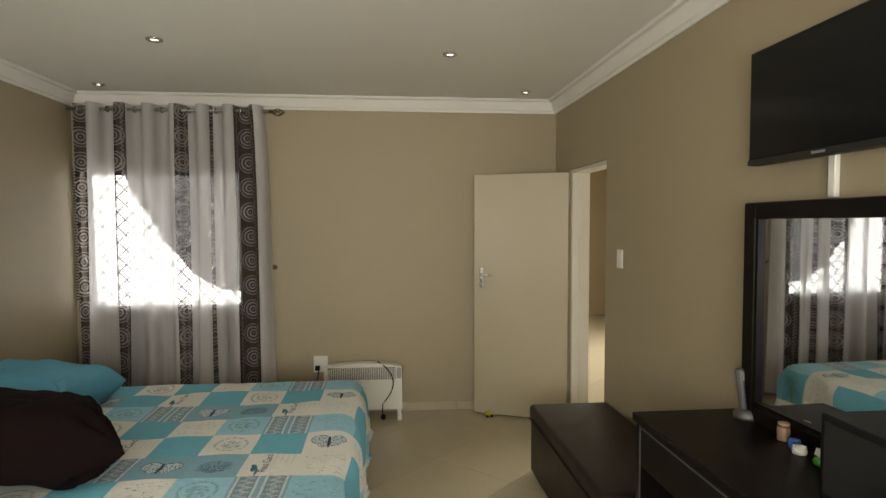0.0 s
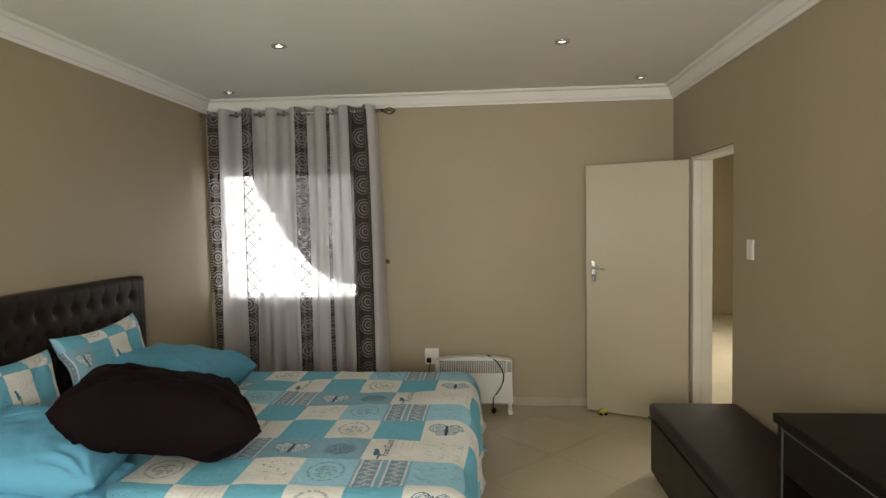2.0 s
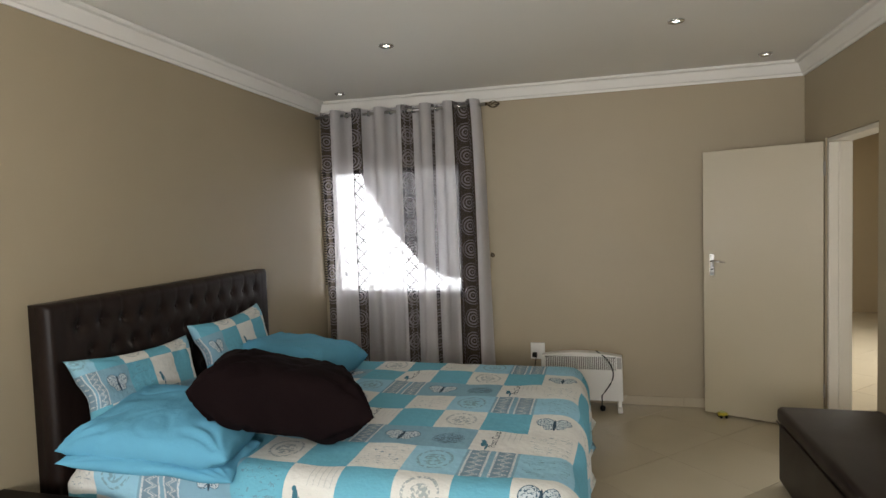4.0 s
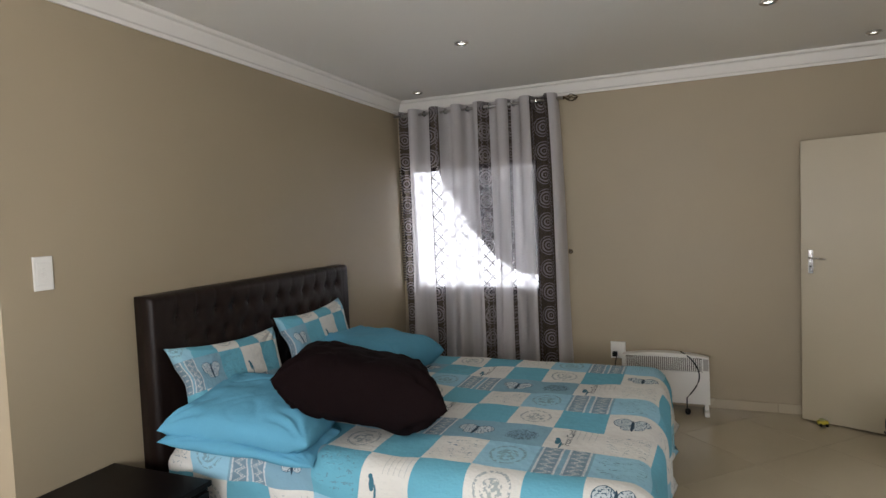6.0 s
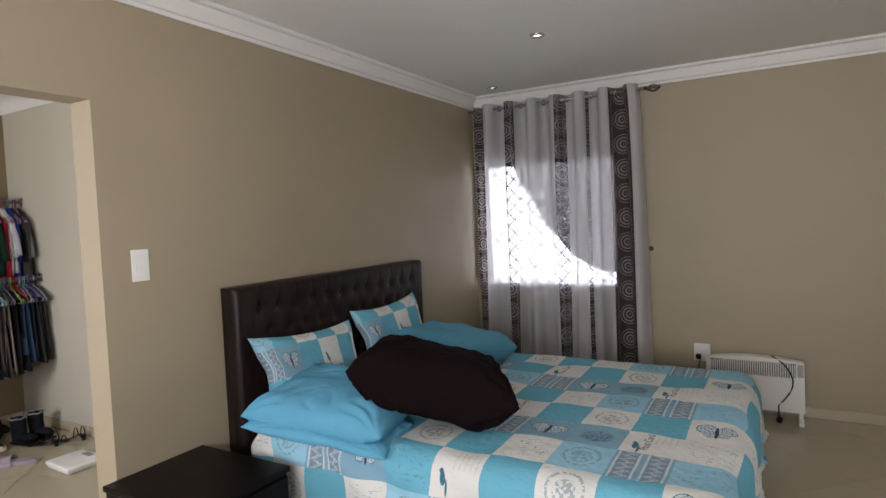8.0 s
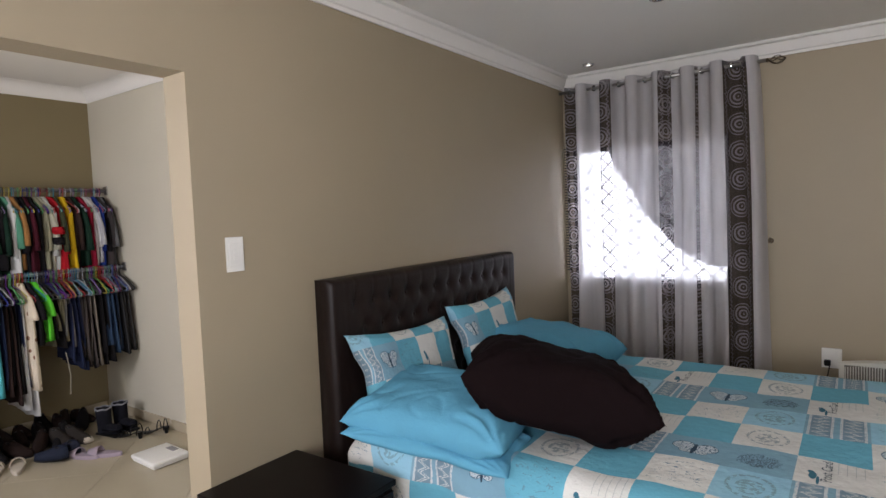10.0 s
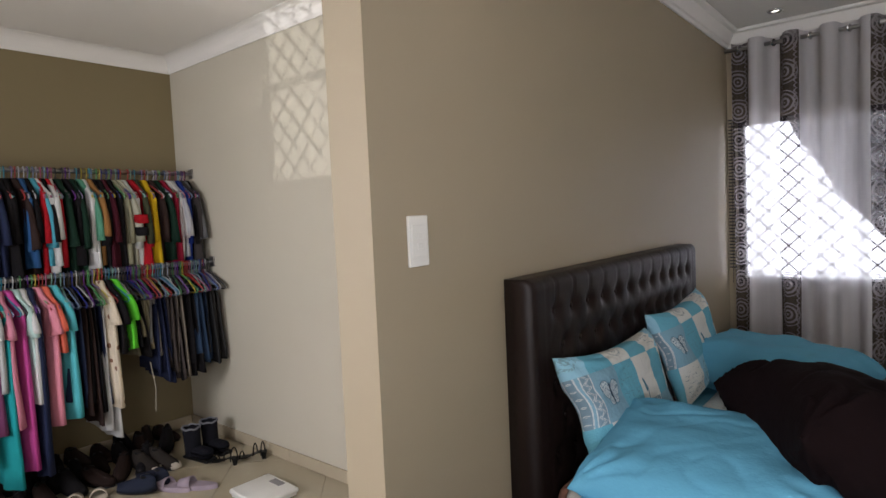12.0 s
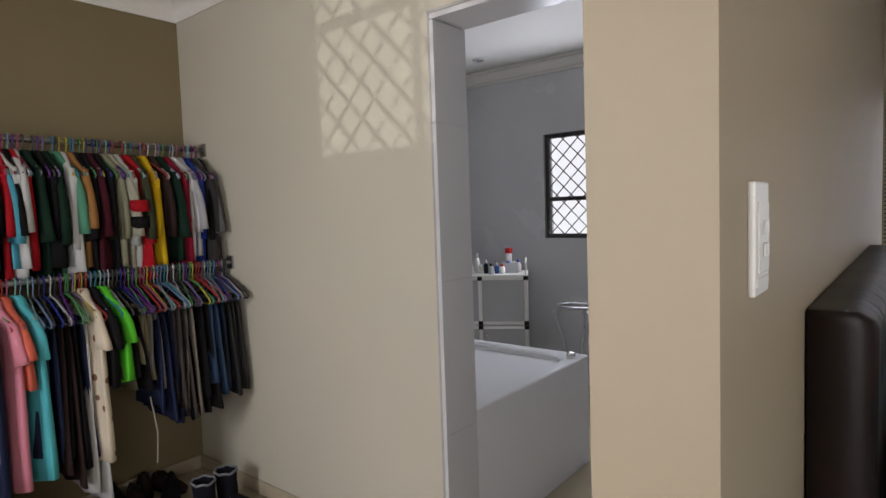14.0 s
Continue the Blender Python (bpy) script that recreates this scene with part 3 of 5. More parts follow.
for z0, z1 in ((0, 0.6), (0.6, 1.2), (1.2, 1.8), (1.8, 2.175)):
    part("lining_tile", box(-4.573, -4.555, CY - 0.008, CY + 0.19, z0 + 0.0003, z1 - 0.0003, 0.0006), BATHTILE, lining)
    part("lining_tile", box(-3.64, -3.622, CY - 0.008, CY + 0.165, z0 + 0.0003, z1 - 0.0003, 0.0006), BATHTILE, lining)
part("lining_head", box(-4.573, -3.622, CY - 0.008, CY + 0.19, 2.178, 2.198, 0.002), BATHTILE, lining)
for x0, x1, z0, z1 in ((-4.585, -4.576, 0, 2.21), (-4.585, -3.61, 2.201, 2.212)):
    part("edge_strip", box(x0, x1, CY - 0.006, CY - 0.001, z0, z1, 0.001), GREYED, lining, "rough grey edging strip")


def wall_switch(at, facing, w, h, rockers, label):
    """A switch plate on a wall that faces +x (1) or -x (-1)."""
    ob = base("light_switch", at, label, "light switch", rz=0 if facing > 0 else 180)
    part("plate", box(0.0, 0.009, -w / 2, w / 2, -h / 2, h / 2, 0.003), PLASTIC, ob)
    part("cover", box(0.009, 0.0115, -w * 0.36, w * 0.36, -h * 0.30, h * 0.32, 0.002), PLASTIC, ob)
    for i in range(rockers):
        z = (i - (rockers - 1) / 2) * h * 0.2
        part("rocker", box(0.0128, 0.0148, -w * 0.14, w * 0.14, z - h * 0.06, z + h * 0.06, 0.002), PLASTIC, ob)
    part("label_strip", box(0.009, 0.0105, -w * 0.4, w * 0.4, -h * 0.42, -h * 0.34, 0.0005), PLASTIC, ob)
    return ob


wall_switch((L, 3.045, 1.42), 1, 0.082, 0.143, 2, "white two-lever light switch on the beige wall")
wall_switch((R, 4.995, 1.402), -1, 0.085, 0.118, 1, "white light switch beside the doorway")
socket = base("wall_socket", (-1.355, N, 0.43), "white wall socket with a black plug in it", "socket")
part("plate", box(-0.06, 0.06, -0.012, 0.0, -0.07, 0.07, 0.004), PLASTIC, socket)
part("plug", box(-0.045, -0.005, -0.05, -0.012, -0.05, -0.01, 0.008), BLACK, socket, "black plug")
part("toggle", box(0.015, 0.03, -0.018, -0.012, 0.02, 0.045, 0.002), PLASTIC, socket)


# ---- downlights ----
def downlight(x, y, glowing=True):
    ob = base("downlight", (x, y, TOP), "small round recessed downlight with a chrome rim", "downlight", "ceiling downlights")
    part("rim", lathe([(0.030, -0.001), (0.030, -0.010), (0.036, -0.013), (0.046, -0.009), (0.048, -0.001)], sides=28), CHROME, ob, smooth=True)
    part("bulb", lathe([(0.001, -0.007), (0.016, -0.0065), (0.024, -0.003), (0.024, -0.001)], sides=20), LAMPGLOW if glowing else BLACK, ob, "lit bulb" if glowing else "unlit bulb")
    return ob


for x, y in ((-0.384, 5.11), (-2.108, 4.965), (0.339, 6.112), (-2.955, 6.125)):
    downlight(x, y)
downlight(-5.96, 6.187, False)

# ---- curtains ----
random.seed(4)


def curtain_sheet(x0, x1, z0, z1, y, amp, pitch, flare, foot=None, nx=220, nz=26):
    bm = bmesh.new()
    uv = bm.loops.layers.uv.new("UVMap")
    grid = []
    for j in range(nz + 1):
        row = []
        for i in range(nx + 1):
            s = i / nx
            x = x0 + (x1 - x0) * s
            zb = foot(x) if foot else z0
            z = z1 + (zb - z1) * j / nz
            drop = j / nz
            ph = 2 * math.pi * (x - x0) / pitch
            a = amp * (0.9 + 0.35 * noise.noise((x * 2, 0, z * 0.5)))
            yy = y + a * math.sin(ph + 0.5 * noise.noise((x * 3, 5, z * 0.8)) * drop) + 0.3 * a * drop * math.sin(2.3 * ph + 2 * drop)
            xx = x + flare * drop ** 0.6 * s ** 6 + 0.012 * math.sin(ph * 0.5 + 3 * drop) * drop - (0.0 if foot else 0.010) * math.sin(2 * ph)
            row.append((bm.verts.new((xx, yy, z)), (x, z)))
        grid.append(row)
    for a, b in zip(grid, grid[1:]):
        for i in range(nx):
            q = (a[i], a[i + 1], b[i + 1], b[i])
            f = bm.faces.new([v for v, _ in q])
            f.smooth = True
            for lp, (_, c) in zip(f.loops, q):
                lp[uv].uv = c
    return bm


curtain = base("curtain", (0, 0, 0), "grey-white voile eyelet curtain with dark ringed bands", "curtain")
part("cloth", curtain_sheet(-3.268, -1.785, 0.04, 2.592, 6.362, 0.07, 0.21, 0.085), VOILE, curtain, smooth=True)
for i in range(14):
    x = -3.268 + (i + 0.5) * 0.105
    part("eyelet", lathe([(0.017, -0.002), (0.025, -0.004), (0.027, 0.0), (0.025, 0.004), (0.017, 0.002)], sides=16), CHROME, curtain).matrix_local = pose(x, 6.36, 2.545, 0, 90, 20 if i % 2 else -20)
swag = thing("inner_curtain", curtain_sheet(-2.95, -2.012, 1.08, 2.06, 6.480, 0.012, 0.12, 0.0, lambda x: 1.06 + 1.0 * (max(0.0, -2.054 - x) / 0.896) ** 1.9, nx=140), SWAG, "dark sheer inner curtain swept aside behind the voile", "curtain", smooth=True)
rod = base("curtain_rod", (0, 6.36, 2.545), "thin steel curtain rod with a scrolled bronze finial", "curtain rod")
part("pole", tube([(-3.31, 0, 0), (-1.74, 0, 0)], 0.0135), STEEL, rod, smooth=True)
finial = part("finial", lathe([(0.010, 0), (0.016, 0.006), (0.010, 0.012), (0.006, 0.02)], sides=14), BRONZE, rod, "openwork bronze finial")
finial.matrix_local = pose(-1.74, 0, 0, 0, 90, 0)
for k in range(5):
    a = k * 2 * math.pi / 5
    part("scroll", tube([(0.006 + 0.03 * math.sin(math.pi * s / 8) * math.cos(a + s * 0.22), 0.03 * math.sin(math.pi * s / 8) * math.sin(a + s * 0.22), 0.018 + s * 0.013) for s in range(9)], 0.0035, sides=6), BRONZE, finial)
for x in (-3.2, -1.80):
    part("bracket", tube([(x, 0, 0), (x, 0.088, 0.0), (x, 0.088, -0.04)], 0.006), BRONZE, rod)
hold = base("curtain_hook", (-1.725, N, 1.26), "small bronze tie-back hook on the wall", "curtain hook")
part("stem", tube([(0, 0, 0), (0, -0.05, 0), (0.0, -0.06, 0.025)], 0.006), BRONZE, hold)
part("rosette", tube([(0, 0, 0), (0, -0.006, 0)], 0.02, sides=14), BRONZE, hold)


# ---- bed ----
def soft_box(x0, x1, y0, y1, z0, z1, r, nx, ny, wob, seed, uv_size=None, drape=0.0):
    """A cushioned slab: rounded over its rim, with slow waves."""
    bm = bmesh.new()
    uv = bm.loops.layers.uv.new("UVMap")
    cx, cy = (x0 + x1) / 2, (y0 + y1) / 2
    ext = (z1 - z0) + 0.0
    rows = []
    for j in range(ny + 1):
        row = []
        for i in range(nx + 1):
            u = x0 - ext + (x1 - x0 + 2 * ext) * i / nx
            v = y0 - ext + (y1 - y0 + 2 * ext) * j / ny

            def fold(c, lo, hi):
                if c < lo:
                    return lo, lo - c
                if c > hi:
                    return hi, c - hi
                return c, 0.0
            x, dx = fold(u, x0 + r, x1 - r)
            y, dy = fold(v, y0 + r, y1 - r)
            d = math.hypot(dx, dy) if (dx and dy) else max(dx, dy)
            d = max(dx, dy) if (dx and dy) else d
            arc = r * math.pi / 2
            if d <= arc:
                out, down = r * math.sin(d / r), r * (1 - math.cos(d / r))
            else:
                out, down = r + drape * (d - arc), r + (d - arc)
            ln = math.hypot(dx, dy) or 1.0
            px = x + (1 if u > cx else -1) * out * dx / ln
            py = y + (1 if v > cy else -1) * out * dy / ln
            down = min(down, ext)
            w = wob * noise.noise((u * 2.3 + seed, v * 2.3, seed)) + 0.45 * wob * noise.noise((u * 7 + seed, v * 7, 1.0))
            side = min(1.0, d / arc)
            fol = 0.014 * side * math.sin((u + v) * 17 + 3 * noise.noise((u * 2, v * 2, seed)))
            row.append((bm.verts.new((px + fol * (1 if u > cx else -1) * (dx > 0), py + fol * (1 if v > cy else -1) * (dy > 0), z1 - down + w)), (u, v)))
        rows.append(row)
    for a, b in zip(rows, rows[1:]):
        for i in range(nx):
            q = (a[i], a[i + 1], b[i + 1], b[i])
            f = bm.faces.new([t[0] for t in q])
            f.smooth = True
            for lp, t in zip(f.loops, q):
                lp[uv].uv = (t[1][0] + 1.17, t[1][1] - 3.79)
    return bm


bed = base("bed", (0, 0, 0), "double bed with a buttoned dark leatherette headboard", "bed")
part("base", box(-3.19, -0.985, 3.54, 5.20, 0.08, 0.33, 0.02), PINEWOOD, bed, "reddish brown fabric bed base")
part("mattress", box(-3.19, -1.0, 3.53, 5.21, 0.335, 0.555, 0.05, segments=3), PINEWOOD, bed)
for x, y in ((-3.1, 3.62), (-3.1, 5.12), (-1.06, 3.62), (-1.06, 5.12)):
    part("leg", lathe([(0.022, 0.0), (0.03, 0.08)], (x, y, 0), 12), WENGE, bed)


def headboard_mesh(y0, y1, z0, z1, x0, x1):
    """Leatherette panel with a plain border and a deep-buttoned, pleated field."""
    bm = bmesh.new()
    ny, nz = 150, 84
    buttons = []
    for r in range(5):
        zc = z1 - 0.125 - r * 0.13
        n = 12 if r % 2 == 0 else 11
        for k in range(n):
            buttons.append((y0 + 0.17 + (k + (0.5 if r % 2 else 0.0)) * (y1 - y0 - 0.34) / 11, zc))
    grid = []
    for j in range(nz + 1):
        row = []
        for i in range(ny + 1):
            y, z = y0 + (y1 - y0) * i / ny, z0 + (z1 - z0) * j / nz
            edge = min(y - y0, y1 - y, z1 - z)
            x = x1 - 0.03 * max(0, 1 - edge / 0.03) ** 2
            inner = min(y - y0, y1 - y) - 0.09
            if inner > 0 and z < z1 - 0.0:
                x -= 0.006 * math.exp(-(inner / 0.006) ** 2)
                for by, bz in buttons:
                    dy, dz = y - by, z - bz
                    d2 = dy * dy + dz * dz
                    if d2 < 0.02:
                        x -= 0.019 * math.exp(-d2 / 0.0009)
                    if abs(dy) < 0.02 and bz > z1 - 0.13 and z > bz:
                        x -= 0.006 * math.exp(-(dy / 0.006) ** 2)
                    if d2 < 0.03:
                        for s in (1, -1):
                            off = abs(dy - s * dz * 0.51) if dz < 0 else 9
                            x -= 0.002 * math.exp(-(off / 0.006) ** 2) * (abs(dz) < 0.13)
            row.append(bm.verts.new((x, y, z)))
        grid.append(row)
    for a, b in zip(grid, grid[1:]):
        for i in range(ny):
            bm.faces.new((a[i], a[i + 1], b[i + 1], b[i])).smooth = True
    rim = grid[-1] + [grid[j][-1] for j in range(nz - 1, -1, -1)] + [grid[0][i] for i in range(ny - 1, -1, -1)] + [grid[j][0] for j in range(1, nz)]
    back = [bm.verts.new((x0, v.co.y, v.co.z)) for v in rim]
    for i in range(len(rim)):
        k = (i + 1) % len(rim)
        bm.faces.new((rim[i], rim[k], back[k], back[i])).smooth = True
    bm.faces.new(back)
    return bm, buttons


hb, hb_buttons = headboard_mesh(3.47, 5.275, 0.0, 1.262, L + 0.004, -3.208)
hb_part = part("headboard", hb, LEATHER, bed, "dark brown tufted leatherette headboard")
for y, z in hb_buttons:
    part("button", lathe([(0.001, 0.006), (0.008, 0.004), (0.011, 0.0)], sides=12), LEATHER, hb_part, smooth=True).matrix_local = pose(-3.227, y, z, 0, 90, 0)
duvet = thing("duvet", soft_box(-3.13, -0.925, 3.42, 5.30, 0.27, 0.612, 0.10, 130, 110, 0.014, 3.0, drape=0.06), PATCH, "blue and cream patchwork print duvet spread over the bed", "duvet", smooth=True)
solid = duvet.modifiers.new("thickness", "SOLIDIFY")
solid.thickness, solid.offset = 0.02, -1


def pillow(name, at, size, turn, material, label, category, puff=1.0, seed=0.0, corner=0.5):
    """A stuffed pillow with pinched corners and a seam."""
    bm = bmesh.new()
    uv = bm.loops.layers.uv.new("UVMap")
    n = 72
    w, h, t = size
    sides = []
    for s in (1, -1):
        rows = []
        for j in range(n + 1):
            row = []
            for i in range(n + 1):
                u, v = 2 * i / n - 1, 2 * j / n - 1
                bow = 1 - 0.10 * (1 - abs(v) ** 2) * abs(u) ** 4 * corner
                bow2 = 1 - 0.10 * (1 - abs(u) ** 2) * abs(v) ** 4 * corner
                full = max(0.0, (1 - u ** 4) * (1 - v ** 4)) ** 0.5
                crease = 0.055 * noise.noise((u * 1.4 + seed, v * 1.4, s + seed)) + 0.025 * noise.noise((u * 4 + seed, v * 4, s))
                ang, rad = math.atan2(1 - abs(v), 1 - abs(u) + 1e-6), math.hypot(1 - abs(u), 1 - abs(v))
                crease += 0.075 * math.sin(ang * 13 + 5 * noise.noise((u * 2, v * 2, seed))) * math.exp(-(rad / 0.55) ** 2)
                crease -= 0.035 * max(0.0, 1 - abs(noise.noise((u * 1.9 - v * 1.1 + seed, v * 1.5 + u * 0.8, 4.0))) * 7) * min(1.0, (abs(u) + abs(v)) * 0.8)
                z = s * t / 2 * full * (1 + crease * 2.2) * puff
                row.append((bm.verts.new((u * w / 2 * bow, v * h / 2 * bow2, z + 0.015 * noise.noise((u * 2, v * 2, seed)))), (1.45 * u * w / 2 + 3 + seed, 1.45 * v * h / 2 + 3.22)))
            rows.append(row)
        for a, b in zip(rows, rows[1:]):
            for i in range(n):
                q = (a[i], a[i + 1], b[i + 1], b[i])
                f = bm.faces.new([k[0] for k in q])
                f.smooth = True
                for lp, k in zip(f.loops, q):
                    lp[uv].uv = k[1]
        sides.append(rows)
    bmesh.ops.remove_doubles(bm, verts=bm.verts, dist=0.0008)
    ob = thing(name, bm, material, label, category, smooth=True)
    ob.matrix_world = pose(*at, *turn)
    return ob


pillow("pillow", (-3.06, 3.86, 0.80), (0.80, 0.42, 0.13), (68, 3, 90), PATCH, "patchwork print pillow propped against the headboard", "pillow", seed=0.56, corner=1.7)
pillow("pillow", (-3.065, 4.65, 0.83), (0.72, 0.44, 0.13), (70, -2, 90), PATCH, "patchwork print pillow propped upright against the headboard", "pillow", seed=0.62, corner=1.7)
pillow("pillow", (-2.675, 3.62, 0.710), (0.74, 0.58, 0.20), (6, 3, 8), BLUE, "plump turquoise pillow lying on the patchwork duvet", "pillow", seed=1.7)
pillow("pillow", (-2.74, 4.80, 0.725), (0.74, 0.56, 0.265), (-3, 2, -8), BLUE, "turquoise pillow lying flat behind the dark cushion", "pillow", seed=2.9)
pillow("cushion", (-2.29, 3.86, 0.80), (0.77, 0.74, 0.32), (-7, 14, 28), DARKCLOTH, "dark plum cloth cushion thrown on the blue pillows", "cushion", seed=5.3, corner=1.4)
pillow("pillowcase", (-2.64, 3.47, 0.64), (0.74, 0.30, 0.07), (10, 6, 10), BLUE, "rumpled turquoise pillowcase edge under the pillow", "pillowcase", seed=7.1)


INK = surface("dark_blue_print", (0.03, 0.06, 0.08), 0.85, var=0.1)



def lettering(text, x, y, size):
    """Printed words that follow the waves of the duvet."""
    c = bpy.data.curves.new("printed_words", "FONT")
    c.body, c.size, c.resolution_u = text, size, 3
    tmp = bpy.data.objects.new("printed_words", c)
    me = bpy.data.meshes.new_from_object(tmp)
    bpy.data.objects.remove(tmp)
    for v in me.vertices:
        px, py = x - v.co.y, y + v.co.x
        w = 0.014 * noise.noise((px * 2.3 + 3.0, py * 2.3, 3.0)) + 0.0063 * noise.noise((px * 7 + 3.0, py * 7, 1.0))
        v.co = (px, py, 0.6145 + w)
    me.materials.clear()
    me.materials.append(INK)
    ob = tagged(new("printed_words", me), "dark blue printed words on the cloth")
    ob.parent = duvet


for wx, wy in ((-1.285, 3.825), (-1.285, 4.555), (-1.955, 4.07), (-1.955, 4.80)):
    lettering("Post Card", wx, wy, 0.047)

part("care_label", box(-0.915, -0.908, 4.95, 4.99, 0.34, 0.42, 0.001), PLASTIC, duvet, "white care label at the foot")

# ---- nightstand, heater, ottoman ----
night = base("nightstand", (-3.02, 3.06, 0.0), "low dark wooden nightstand beside the bed", "nightstand")
part("top", box(-0.30, 0.295, -0.25, 0.25, 0.475, 0.50, 0.004), WENGE, night)
part("body", box(-0.295, 0.28, -0.24, 0.24, 0.05, 0.475, 0.003), WENGE, night)
for z in (0.08, 0.275):
    dr = part("drawer", box(0.28, 0.294, -0.232, 0.232, z, z + 0.185, 0.003), WENGE, night)
    part("drawer_handle", tube([(0.294, -0.06, z + 0.12), (0.31, -0.06, z + 0.12), (0.31, 0.06, z + 0.12), (0.294, 0.06, z + 0.12)], 0.004), SILVER, dr)
for x in (-0.26, 0.25):
    for y in (-0.21, 0.21):
        part("foot", box(x - 0.02, x + 0.02, y - 0.02, y + 0.02, 0, 0.05), WENGE, night)

heater = base("panel_heater", (-0.99, 6.30, 0.0), "white electric convector heater on short feet by the wall", "heater")


def heater_mesh():
    pts = []
    for i in range(25):
        s = i / 24
        pts.append((-0.32 + 0.64 * s, 0.435 + 0.032 * (1 - (2 * s - 1) ** 2)))
    outline = [(-0.325, 0.075), (0.325, 0.075)] + [(x, z) for x, z in reversed(pts)]
    bm = bmesh.new()
    a = [bm.verts.new((x, -0.045, z)) for x, z in outline]
    b = [bm.verts.new((x, 0.045, z)) for x, z in outline]
    bm.faces.new(a), bm.faces.new(list(reversed(b)))
    for i in range(len(a)):
        k = (i + 1) % len(a)
        bm.faces.new((a[i], b[i], b[k], a[k]))
    bmesh.ops.bevel(bm, geom=[e for e in bm.edges if abs(e.verts[0].co.y - e.verts[1].co.y) < 0.001], offset=0.008, segments=2, affect="EDGES")
    return bm


part("casing", heater_mesh(), PLASTIC, heater)
part("grille_recess", box(-0.29, 0.27, -0.0475, -0.046, 0.33, 0.435), surface("grey_grille_shadow", (0.20, 0.19, 0.17), 0.7), heater)
for i in range(38):
    x = -0.285 + i * 0.0148
    top = 0.428 + 0.03 * (1 - (x / 0.32) ** 2)
    part("grille_fin", box(x - 0.0028, x + 0.0028, -0.056, -0.0475, 0.333, top - 0.012), PLASTIC, heater)
part("grille_rail", box(-0.295, 0.275, -0.058, -0.046, 0.318, 0.332, 0.002), PLASTIC, heater)
part("control_panel", box(0.278, 0.315, -0.050, -0.046, 0.34, 0.43, 0.001), surface("grey_heater_dial_panel", (0.36, 0.35, 0.32), 0.5), heater)
for x in (-0.30, 0.30):
    part("foot", box(x - 0.018, x + 0.018, -0.11, 0.09, 0.0, 0.03, 0.006), PLASTIC, heater)
    part("foot_stem", box(x - 0.014, x + 0.014, -0.04, 0.04, 0.02, 0.09, 0.004), PLASTIC, heater)
part("power_cord", tube([(0.16 + 0.09 * math.sin(math.pi * min(1.0, s / 11)), -0.062, 0.468 - 0.44 * (s / 14) ** 1.05) if s else (0.12, 0.0, 0.472) for s in range(15)], 0.005, sides=7), BLACK, heater, "black power cord hung over the heater", smooth=True)
part("cord_plug", lathe([(0.008, 0.03), (0.02, 0.022), (0.021, 0.0), (0.014, -0.015)], (0.165, -0.07, 0.017), 12), BLACK, heater, smooth=True)
part("plug_lead", tube([(-0.375, 0.10, 0.39), (-0.39, 0.08, 0.30), (-0.385, 0.06, 0.2), (-0.34, 0.04, 0.12)], 0.004, sides=6), BLACK, heater)

ottoman = base("ottoman", (0.397, 4.47, 0.0), "long dark brown leatherette storage ottoman by the wall", "ottoman")
part("body", box(-0.255, 0.255, -0.64, 0.64, 0.015, 0.36, 0.015), LEATHER, ottoman, smooth=False)
part("lid", box(-0.265, 0.265, -0.65, 0.65, 0.362, 0.452, 0.028, segments=4), LEATHER, ottoman, smooth=True)
part("piping", tube([(-0.266, -0.63, 0.366), (-0.266, 0.63, 0.366)], 0.005, sides=6), LEATHER, ottoman)
part("piping", tube([(-0.25, 0.651, 0.366), (0.25, 0.651, 0.366)], 0.005, sides=6), LEATHER, ottoman)
for x in (-0.22, 0.22):
    for y in (-0.6, 0.6):
        part("foot", lathe([(0.02, 0), (0.022, 0.016)], (x, y, 0), 12), BLACK, ottoman)

# ---- dresser, mirror, television ----
DZ = 0.875
dresser = base("dressing_table", (0.44, 2.85, 0.0), "dark wenge dressing table with a drawer and silver trim", "dressing table")
part("top", box(-0.25, 0.246, -0.80, 0.80, DZ - 0.035, DZ, 0.006), WENGE, dresser)
for y in (-0.77, 0.77):
    part("side_panel", box(-0.235, 0.24, y - 0.022, y + 0.022, 0.0, DZ - 0.037, 0.003), WENGE, dresser)
    part("trim_strip", box(-0.238, -0.235, y - 0.024, y - 0.014, 0.02, DZ - 0.04), DULL, dresser, "thin silver edge strip")
for y0, y1 in ((-0.745, -0.02), (0.02, 0.745)):
    dr = part("drawer", box(-0.236, 0.2, y0, y1, DZ - 0.20, DZ - 0.042, 0.003), WENGE, dresser)
    part("drawer_trim", box(-0.2385, -0.236, y0, y1, DZ - 0.052, DZ - 0.046), DULL, dr)
part("back_panel", box(0.22, 0.238, -0.745, 0.745, 0.15, DZ - 0.21), WENGE, dresser)
part("divider", box(-0.2, 0.215, -0.018, 0.018, 0.0, DZ - 0.205), WENGE, dresser)

